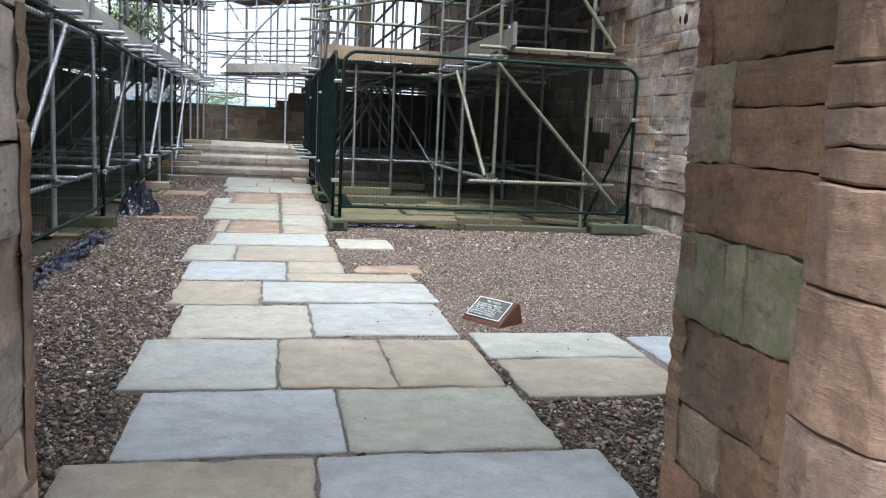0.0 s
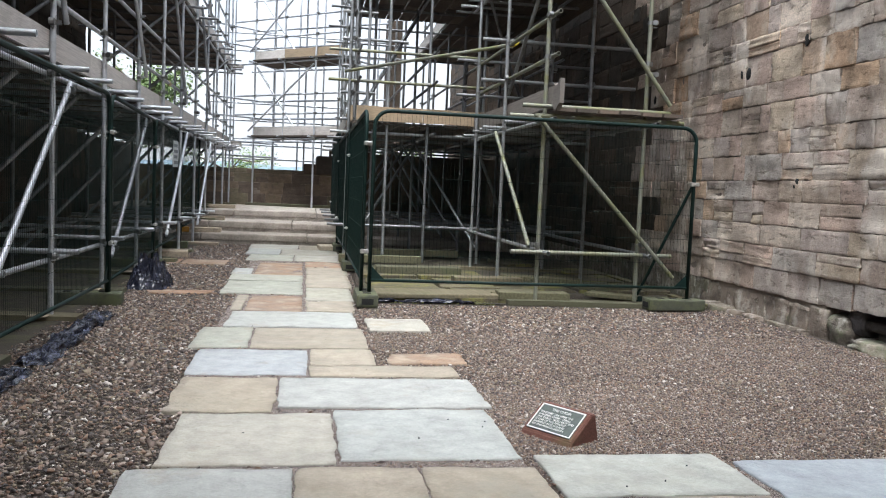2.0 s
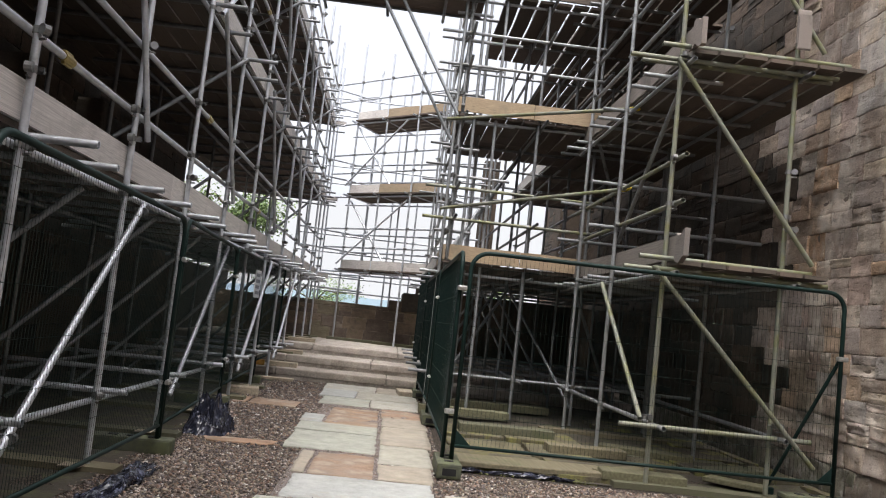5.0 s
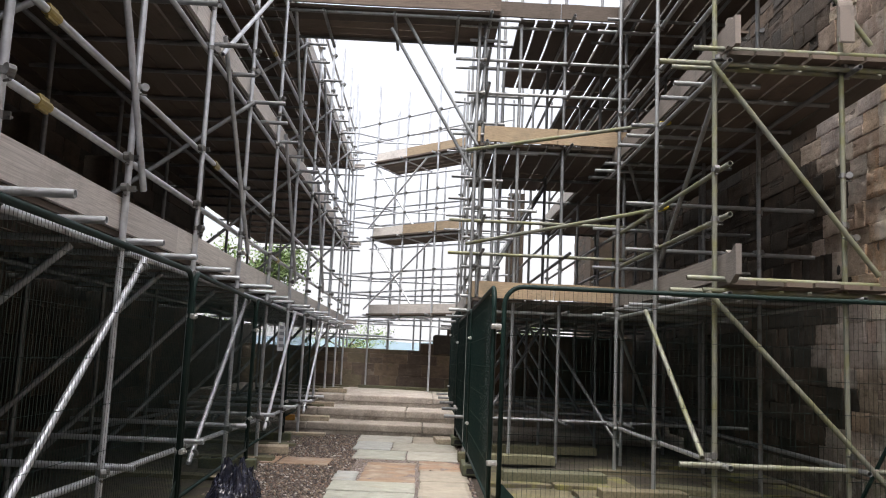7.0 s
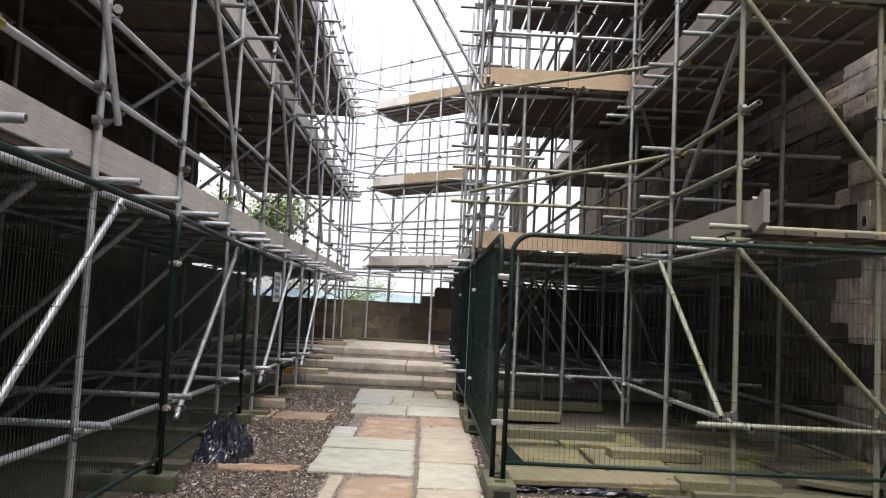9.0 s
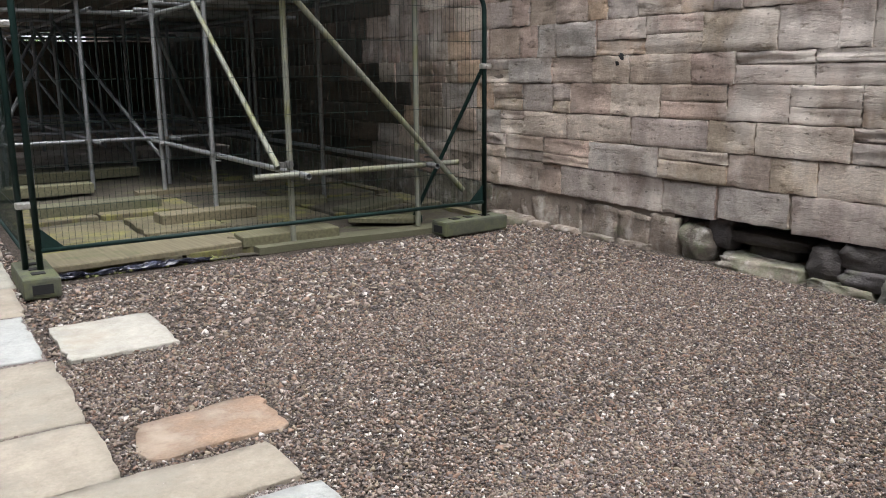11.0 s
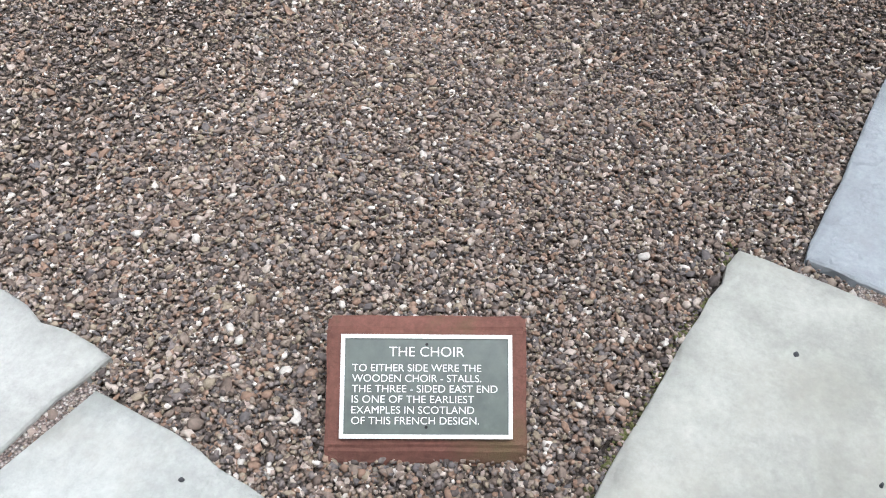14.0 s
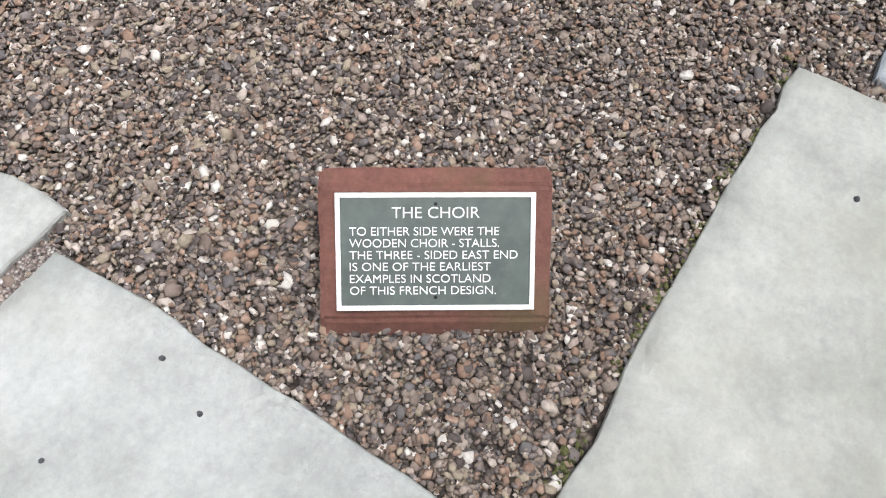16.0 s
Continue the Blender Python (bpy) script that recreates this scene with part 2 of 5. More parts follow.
M_BOARD = boardwood("grey_scaffold_board", [(0.60, 0.565, 0.53), (0.54, 0.505, 0.475), (0.64, 0.60, 0.56), (0.50, 0.47, 0.44)], wear=(0.34, 0.315, 0.285))
M_BOARD_DULL = boardwood("dull_weathered_board", [(0.21, 0.185, 0.162), (0.18, 0.16, 0.142), (0.235, 0.20, 0.175)], wear=(0.10, 0.088, 0.075))
# deck boards: dark brown on every face
M_DECK = boardwood("dark_deck_board", [(0.120, 0.092, 0.072), (0.100, 0.078, 0.062), (0.144, 0.108, 0.084), (0.088, 0.072, 0.058)], wear=(0.040, 0.034, 0.028))
M_BOARD_ORANGE = boardwood("fresh_scaffold_board", [(0.37, 0.28, 0.18), (0.33, 0.255, 0.17), (0.40, 0.30, 0.195)], wear=(0.20, 0.17, 0.12))
M_SOLE = boardwood("mossy_sole_board", [(0.125, 0.118, 0.068), (0.15, 0.13, 0.08), (0.10, 0.098, 0.06)], wear=(0.075, 0.09, 0.034))
M_PAD = boardwood("pale_timber_pad", [(0.40, 0.34, 0.26), (0.36, 0.30, 0.22)])
M_FENCE = plain("dark_green_fence_paint", (0.008, 0.022, 0.019), 0.55, 0.0, (0.018, 0.03, 0.026), 0.62, 12)
M_FENCE.node_tree.nodes["Principled BSDF"].inputs["Specular IOR Level"].default_value = 0.2
M_RUBBER = plain("mossy_fence_foot", (0.075, 0.08, 0.055), 0.9, 0.0, (0.09, 0.10, 0.045), 0.5, 10, 0.4)
M_HOLE = plain("dark_hollow", (0.012, 0.012, 0.012), 0.95)
M_SPOT = plain("trodden_dirt", (0.055, 0.057, 0.065), 0.9)
M_GOLD = plain("gold_passivated_steel", (0.42, 0.33, 0.12), 0.4, 0.8, (0.25, 0.19, 0.09), 0.6, 30)
M_CLAMP = plain("bright_clamp_steel", (0.62, 0.62, 0.60), 0.35, 0.85, (0.35, 0.33, 0.30), 0.62, 40)
M_MORTAR = plain("earthy_mortar", (0.30, 0.25, 0.205), 0.95, 0.0, (0.17, 0.14, 0.115), 0.52, 10, 0.6)
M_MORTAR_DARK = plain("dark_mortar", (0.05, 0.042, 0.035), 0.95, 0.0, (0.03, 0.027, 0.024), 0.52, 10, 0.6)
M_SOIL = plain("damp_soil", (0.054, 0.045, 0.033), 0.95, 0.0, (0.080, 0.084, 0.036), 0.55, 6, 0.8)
# pale bluish patches paint the sheen of the folds into the colour
M_PLASTIC = plain("black_plastic_painted_sheen", (0.02, 0.022, 0.035), 0.18, 0.0, (0.13, 0.14, 0.20), 0.60, 20)
M_PLATE = plain("grey_green_enamel", (0.085, 0.105, 0.095), 0.4, 0.0, (0.12, 0.14, 0.13), 0.64, 30)
M_WHITE = plain("white_paint", (0.78, 0.78, 0.76), 0.5, 0.0, (0.62, 0.61, 0.57), 0.66, 40)
M_NOTICE = plain("weathered_white_notice", (0.6, 0.62, 0.64), 0.5)
M_NOTICE_INK = plain("notice_print", (0.16, 0.17, 0.2), 0.5)
M_YELLOW = plain("yellow_end_cap", (0.55, 0.42, 0.03), 0.5)
M_ORANGE_BLOCK = plain("orange_paint", (0.52, 0.27, 0.05), 0.6, 0.0, (0.30, 0.18, 0.08), 0.6, 20)
M_MOSS = plain("yellow_green_moss", (0.13, 0.14, 0.045), 0.95, 0.0, (0.09, 0.085, 0.03), 0.5, 60, 0.8)
M_BARK = plain("bark", (0.09, 0.07, 0.05), 0.95, 0.0, None, 0.6, 20, 0.8)
M_OAK = boardwood("weathered_oak", [(0.33, 0.27, 0.19), (0.29, 0.24, 0.17)])
M_HILL = plain("distant_hill", (0.20, 0.27, 0.33), 0.95, 0.0, (0.16, 0.22, 0.24), 0.5, 0.01)


def leaf_material():
    m, nt, b = material("foliage", 0.6)
    col = ramp(nt, piece_random(nt), [(0.0, (0.05, 0.10, 0.02)), (0.5, (0.09, 0.15, 0.03)), (1.0, (0.12, 0.17, 0.05))])
    nt.links.new(col, b.inputs["Base Color"])
    return m


M_LEAF = leaf_material()


def pebble_material():
    m, nt, b = material("mixed_gravel", 0.85)
    b.inputs["Specular IOR Level"].default_value = 0.2
    col = ramp(nt, piece_random(nt), [(0.0, (0.139, 0.107, 0.090)), (0.12, (0.184, 0.145, 0.122)), (0.23, (0.082, 0.068, 0.063)), (0.34, (0.216, 0.175, 0.145)), (0.45, (0.157, 0.135, 0.127)), (0.55, (0.208, 0.139, 0.103)),
                                      (0.64, (0.249, 0.208, 0.157)), (0.72, (0.120, 0.109, 0.107)), (0.79, (0.304, 0.249, 0.216)), (0.86, (0.265, 0.185, 0.140)), (0.90, (0.369, 0.318, 0.277)), (0.955, (0.489, 0.457, 0.420))], True)
    col = mixc(nt, 0.8, col, ramp(nt, noise_tex(nt, 160, 3, 0.6), grey((0.3, 0.75), (0.7, 1.2))), "MULTIPLY")
    nt.links.new(col, b.inputs["Base Color"])
    return m


M_PEBBLE = pebble_material()


def gravel_bed_material(name, scale, tints):
    m, nt, b = material(name, 0.9)
    b.inputs["Specular IOR Level"].default_value = 0.15
    pos = nt.nodes.new("ShaderNodeNewGeometry").outputs["Position"]
    vor = nt.nodes.new("ShaderNodeTexVoronoi")
    vor.inputs["Scale"].default_value = scale
    nt.links.new(pos, vor.inputs["Vector"])
    sep = nt.nodes.new("ShaderNodeSeparateColor")
    nt.links.new(vor.outputs["Color"], sep.inputs[0])
    col = ramp(nt, sep.outputs[0], tints, True)
    # paints shade into the gaps between stones
    edge = ramp(nt, vor.outputs["Distance"], [(0.25, (1, 1, 1)), (0.75, (0.25, 0.25, 0.25))])
    col = mixc(nt, 1.0, col, edge, "MULTIPLY")
    nt.links.new(col, b.inputs["Base Color"])
    inv = ramp(nt, vor.outputs["Distance"], [(0.0, (1, 1, 1)), (0.8, (0, 0, 0))])
    bump(nt, b, inv, 0.8, 0.01)
    return m


# bed tints kept below the pebbles', painting the shadowed gaps between them
M_GRAVEL = gravel_bed_material("gravel_bed", 95, [(0.0, (0.093, 0.074, 0.062)), (0.25, (0.121, 0.097, 0.080)), (0.5, (0.080, 0.068, 0.061)), (0.7, (0.144, 0.116, 0.093)), (0.93, (0.228, 0.204, 0.176))])
M_GRIT = gravel_bed_material("pale_joint_grit", 210, [(0.0, (0.30, 0.25, 0.23)), (0.25, (0.45, 0.40, 0.37)), (0.5, (0.36, 0.29, 0.26)), (0.7, (0.22, 0.18, 0.16)), (0.88, (0.56, 0.52, 0.49))])


# ---- building helpers ----
rng = random.Random(7)
IDENT = Matrix.Identity(4)


def world_of(ob):
    m = ob.matrix_basis.copy()
    while ob.parent:
        ob = ob.parent
        m = ob.matrix_basis @ m
    return m


def place(name, data, m, parent=None, label=""):
    """An object of its own on shared mesh data, at the pose m in the world, under parent."""
    ob = new(name, data)
    if parent:
        ob.parent = parent
        ob.matrix_basis = world_of(parent).inverted() @ m
    else:
        ob.matrix_basis = m
    return tagged(ob, label)


def to_mesh(name, bm, mat, smooth=False):
    me = bpy.data.meshes.new(name)
    bm.normal_update()
    bm.to_mesh(me)
    bm.free()
    me.materials.append(mat)
    if smooth:
        me.shade_smooth()
    return me


def part(name, bm, mat, parent=None, label="", smooth=False):
    return place(name, to_mesh(name, bm, mat, smooth), IDENT if parent is None else world_of(parent), parent, label)


def thing(name, x, y, z, label, category, group="", rz=0.0):
    ob = new(name)
    ob.matrix_basis = pose(x, y, z, 0, 0, rz)
    return tagged(ob, label, category, group)


def box_bm(x0, x1, y0, y1, z0, z1, bevel=0.0, bm=None, seg=1):
    bm = bm or bmesh.new()
    r = bmesh.ops.create_cube(bm, size=1.0, matrix=Matrix.Translation(((x0 + x1) / 2, (y0 + y1) / 2, (z0 + z1) / 2)) @ Matrix.Diagonal((x1 - x0, y1 - y0, z1 - z0, 1)))
    if bevel:
        es = list({e for v in r["verts"] for e in v.link_edges})
        bmesh.ops.bevel(bm, geom=es, offset=bevel, segments=seg, affect="EDGES", profile=0.6)
    return bm


def roughen(bm, amount, scale=6.0, seed=0.0):
    for v in bm.verts:
        v.co += noise.noise_vector(v.co * scale + Vector((seed, seed * 1.7, 0))) * amount
    return bm


def ring_tube(bm, points, radius, sides=8, caps=True):
    """A round tube swept along points."""
    pts = [Vector(p) for p in points]
    loops = []
    ref = None
    for i, p in enumerate(pts):
        d = (pts[min(i + 1, len(pts) - 1)] - pts[max(i - 1, 0)]).normalized()
        if ref is None:
            ref = d.orthogonal().normalized()
        ref = (ref - d * ref.dot(d)).normalized()
        side = d.cross(ref)
        loops.append([bm.verts.new(p + (ref * math.cos(a) + side * math.sin(a)) * radius) for a in (2 * math.pi * k / sides for k in range(sides))])
    for a, b in zip(loops, loops[1:]):
        for k in range(sides):
            bm.faces.new((a[k], a[(k + 1) % sides], b[(k + 1) % sides], b[k]))
    if caps:
        bm.faces.new(loops[0][::-1])
        bm.faces.new(loops[-1])
    return bm


def unit_tube(name, mat, r=0.0242, sides=12):
    """A hollow tube one metre long, with its wall showing at both ends."""
    bm = bmesh.new()
    rows = []
    for rad, z in ((r * 0.84, 0.06), (r * 0.84, 0.0), (r, 0.0), (r, 1.0), (r * 0.84, 1.0), (r * 0.84, 0.94)):
        rows.append([bm.verts.new((rad * math.cos(2 * math.pi * k / sides), rad * math.sin(2 * math.pi * k / sides), z)) for k in range(sides)])
    for a, b in zip(rows, rows[1:]):
        for k in range(sides):
            f = bm.faces.new((a[k], a[(k + 1) % sides], b[(k + 1) % sides], b[k]))
            f.smooth = True
    bm.faces.new(rows[0])
    bm.faces.new(rows[-1][::-1])
    for e in bm.edges:
        if abs(e.verts[0].co.z - e.verts[1].co.z) < 1e-6 and e.verts[0].co.z in (0.0, 1.0):
            e.smooth = False
    return to_mesh(name, bm, mat)


def coupler_mesh():
    """A swivel coupler: two collars at right angles, with flaps and bolts."""
    bm = bmesh.new()
    for rot in (Matrix.Identity(4), Matrix.Translation((0, -0.055, 0)) @ Matrix.Rotation(math.pi / 2, 4, "Y")):
        bmesh.ops.create_cone(bm, cap_ends=True, segments=10, radius1=0.0305, radius2=0.0305, depth=0.042, matrix=rot)
        box_bm(0.03, 0.062, -0.009, 0.009, -0.02, 0.02, 0, bm)
        bmesh.ops.create_cone(bm, cap_ends=True, segments=6, radius1=0.008, radius2=0.008, depth=0.06, matrix=rot @ Matrix.Translation((0.052, 0.012, 0)) @ Matrix.Rotation(math.pi / 2, 4, "X"))
    return to_mesh("coupler", bm, M_BRASSY)


# one tube kind carries painted shade, for back and inner members
TUBES = {"galv": unit_tube("tube", M_GALV), "old": unit_tube("tube", M_GALV_SHADE), "dull": unit_tube("tube", M_GALV_DULL), "moss": unit_tube("tube", M_GALV_MOSS)}
COUPLER = coupler_mesh()
cap_bm = bmesh.new()
bmesh.ops.create_uvsphere(cap_bm, u_segments=10, v_segments=7, radius=0.034)
CAP = to_mesh("end_cap", cap_bm, M_YELLOW, True)


def board_mesh(mat, tag):
    bm = box_bm(-0.5, 0.5, -0.5, 0.5, 0, 1, 0)
    bmesh.ops.subdivide_edges(bm, edges=[e for e in bm.edges if abs((e.verts[0].co - e.verts[1].co).y) > 0.5], cuts=4)
    for v in bm.verts:
        v.co.x += 0.02 * math.sin(v.co.y * 7 + tag)
        v.co.z += 0.12 * math.sin(v.co.y * 5 + tag * 2)
    return to_mesh("board", bm, mat)


BOARDS = {k: [board_mesh(m, i) for i in range(3)] for k, m in (("grey", M_BOARD), ("dull", M_BOARD_DULL), ("deck", M_DECK), ("orange", M_BOARD_ORANGE), ("sole", M_SOLE), ("pad", M_PAD))}


class Rig:
    """One scaffold: tubes, couplers and boards under one root."""

    def __init__(self, root):
        self.root = root

    def tube(self, p, q, kind="galv", name="ledger"):
        p, q = Vector(p), Vector(q)
        d = q - p
        m = Matrix.Translation(p) @ d.to_track_quat("Z", "Y").to_matrix().to_4x4() @ Matrix.Diagonal((1, 1, d.length, 1))
        return place(name, TUBES[kind], m, self.root)

    def coupler(self, p, turn=0.0, on=None):
        place("coupler", COUPLER, Matrix.Translation(p) @ Matrix.Rotation(radians(turn + rng.uniform(-12, 12)), 4, "Z"), on or self.root)

    def cap(self, p, on):
        place("end_cap", CAP, Matrix.Translation(p), on)

    def board(self, x, y, z, width, length, turn=0.0, kind="deck", thick=0.038, name="board", tip=0.0):
        m = Matrix.Translation((x, y, z)) @ Matrix.Rotation(radians(turn), 4, "Z") @ Matrix.Rotation(radians(tip), 4, "Y") @ Matrix.Diagonal((width, length, thick, 1))
        place(name, rng.choice(BOARDS[kind]), m, self.root)

    def toe(self, p, q, z, kind="grey", height=0.225, name="toe_board"):
        """A board on edge from p to q, its lower edge at z."""
        p, q = Vector((*p, 0)), Vector((*q, 0))
        d = q - p
        m = Matrix.Translation((p + q) / 2 + Vector((0, 0, z + height / 2))) @ Matrix.Rotation(math.atan2(-d.x, d.y), 4, "Z") @ Matrix.Rotation(math.pi / 2, 4, "Y") @ Matrix.Translation((0, 0, -0.019)) @ Matrix.Diagonal((height, d.length, 0.038, 1))
        place(name, rng.choice(BOARDS[kind]), m, self.root)


# ---- masonry ----
def block_shape(seed):
    """Vertices and faces of one weathered block: u and z run from 0 to 1, the face lies near w = 0.
    Some keep their dressed face, some are worn along their beds, scooped out or flaked."""
    r = random.Random(seed)
    us = [0.0, 0.035, 0.15, 0.28, 0.42, 0.56, 0.70, 0.84, 0.965, 1.0]
    zs = [0.0, 0.07, 0.22, 0.36, 0.50, 0.64, 0.78, 0.93, 1.0]
    nu, nz = len(us) - 1, len(zs) - 1
    mode = seed % 4
    dip = [(r.random(), r.random(), r.uniform(0.1, 0.28), r.uniform(-0.011, 0.003)) for _ in range(4)]
    beds = [r.uniform(-0.008, 0.002) for _ in zs]
    slope_u, slope_z = r.uniform(-0.006, 0.006), r.uniform(-0.005, 0.007)
    scoop = r.uniform(0.008, 0.02) if mode == 2 else 0.0
    verts, idx = [], {}
    for j, z in enumerate(zs):
        for i, u in enumerate(us):
            edge = i in (0, nu) or j in (0, nz)
            w = r.uniform(-0.0025, 0.0025) + slope_u * (u - 0.5) + slope_z * (z - 0.5)
            w += sum(d * math.exp(-((u - a) ** 2 + (z - c) ** 2) / (2 * s * s)) for a, c, s, d in dip) * (0.4 if mode == 0 else 1.0)
            if mode == 1:
                w += beds[j] * (0.6 + 0.8 * abs(noise.noise(Vector((u * 3, j * 2.7, seed)))))
            if mode == 2:
                w -= scoop * max(0.0, 1 - ((u - 0.5) / 0.5) ** 2) * max(0.0, 1 - ((z - 0.55) / 0.5) ** 2)
            if mode == 3:
                w -= 0.009 if noise.noise(Vector((u * 2.4 + seed, z * 1.8, 4.0))) > 0.08 else 0.0
            if edge:
                w -= r.uniform(0.002, 0.007)
            idx[i, j] = len(verts)
            verts.append((u + r.uniform(-.012, .012) * (1.0 if edge else 0.4), w, z + r.uniform(-.026, .026) * (1.0 if edge else 0.4)))
    faces = [(idx[i, j], idx[i + 1, j], idx[i + 1, j + 1], idx[i, j + 1]) for i in range(nu) for j in range(nz)]
    front = len(faces)
    rim = [idx[i, 0] for i in range(nu + 1)] + [idx[nu, j] for j in range(1, nz + 1)] + [idx[i, nz] for i in range(nu - 1, -1, -1)] + [idx[0, j] for j in range(nz - 1, 0, -1)]
    n, m = len(rim), len(verts)
    verts += [verts[k] for k in rim] + [(verts[k][0], -0.09, verts[k][2]) for k in rim]
    faces += [(m + (k + 1) % n, m + k, m + n + k, m + n + (k + 1) % n) for k in range(n)]
    return verts, faces, front


SHAPES = [block_shape(s) for s in range(20)]
block_data = {}


def block_meshes(mat):
    if mat.name not in block_data:
        out = []
        for v, f, front in SHAPES:
            me = bpy.data.meshes.new("stone_block")
            me.from_pydata(v, [], f)
            me.polygons.foreach_set("use_smooth", [k < front for k in range(len(f))])
            me.materials.append(mat)
            out.append(me)
        block_data[mat.name] = out
    return block_data[mat.name]


def courses(r, u0, u1, z0, z1, heights=(0.2, 0.32), lengths=(0.26, 0.7)):
    """Blocks of a coursed wall as (u, z, length, height)."""
    z = z0
    while z < z1 - 0.05:
        h = min(r.uniform(*heights), z1 - z)
        if z1 - z - h < 0.12:
            h = z1 - z
        u = u0
        while u < u1 - 0.02:
            ln = r.uniform(*lengths)
            if u1 - u - ln < 0.2:
                ln = u1 - u
            if r.random() < 0.16 and h > 0.19:
                part_h = h * r.uniform(0.4, 0.62)
                yield u, z, ln, part_h
                yield u, z + part_h, ln, h - part_h
            else:
                yield u, z, ln, h
            u += ln
        z += h


def masonry(wall, m, blocks, pick, near=lambda u, z: False, joint=0.005, seed=1):
    """Blocks on a wall's face. m maps u, w, z to the world. Near ones become parts, the rest one joined part for each material."""
    r = random.Random(seed)
    rest = {}
    for u, z, ln, h in blocks:
        mat = pick(u, z)
        out = r.uniform(-0.016, 0.022) if mat is M_ERODED else (r.uniform(-0.007, 0.009) if mat is M_WALL else r.uniform(-0.006, 0.007))
        s = m @ Matrix.Translation((u + joint / 2, out, z + joint / 2)) @ Matrix.Diagonal((ln - joint, 1, h - joint, 1))
        k = r.randrange(len(SHAPES)) if ln < 0.62 else 4 * r.randrange(len(SHAPES) // 4)
        if near(u, z):
            place("stone_block", block_meshes(mat)[k], s, wall)
        else:
            vs, fs, sm = rest.setdefault(mat, ([], [], []))
            n = len(vs)
            vs += [tuple(s @ Vector(v)) for v in SHAPES[k][0]]
            fs += [tuple(i + n for i in f) for f in SHAPES[k][1]]
            sm += [q < SHAPES[k][2] for q in range(len(SHAPES[k][1]))]
    inv = world_of(wall).inverted()
    for mat, (vs, fs, sm) in rest.items():
        me = bpy.data.meshes.new("masonry")
        me.from_pydata([tuple(inv @ Vector(v)) for v in vs], [], fs)
        me.polygons.foreach_set("use_smooth", sm)
        me.materials.append(mat)
        tagged(place("masonry", me, world_of(wall), wall), kind="stuff")


def core(name, label, x0, x1, y0, y1, z0, z1, mat):
    return tagged(part(name, box_bm(x0, x1, y0, y1, z0, z1), mat), label, "wall", kind="structure")


# u along the wall, w out of its face
FACE_WEST = lambda x: Matrix(((0, -1, 0, x), (1, 0, 0, 0), (0, 0, 1, 0), (0, 0, 0, 1)))
FACE_EAST = lambda x: Matrix(((0, 1, 0, x), (-1, 0, 0, 0), (0, 0, 1, 0), (0, 0, 0, 1)))
FACE_NEAR = lambda y: Matrix(((1, 0, 0, 0), (0, -1, 0, y), (0, 0, 1, 0), (0, 0, 0, 1)))
FACE_FAR = lambda y: Matrix(((-1, 0, 0, 0), (0, 1, 0, y), (0, 0, 1, 0), (0, 0, 0, 1)))

# ---- ground ----
bm = bmesh.new()
bmesh.ops.create_grid(bm, x_segments=40, y_segments=40, size=1500)
ground = tagged(part("ground", bm, M_GRAVEL), "brown gravel ground of the roofless choir", "ground", kind="structure")

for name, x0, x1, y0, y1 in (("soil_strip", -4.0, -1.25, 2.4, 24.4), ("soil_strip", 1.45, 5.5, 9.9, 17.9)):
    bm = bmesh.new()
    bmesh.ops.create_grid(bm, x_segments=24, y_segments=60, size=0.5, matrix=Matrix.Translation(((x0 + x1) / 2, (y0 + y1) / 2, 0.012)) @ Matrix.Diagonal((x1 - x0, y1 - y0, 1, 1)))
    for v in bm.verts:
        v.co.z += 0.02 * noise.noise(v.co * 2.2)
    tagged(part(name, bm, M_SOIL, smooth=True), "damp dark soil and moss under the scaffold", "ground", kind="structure")


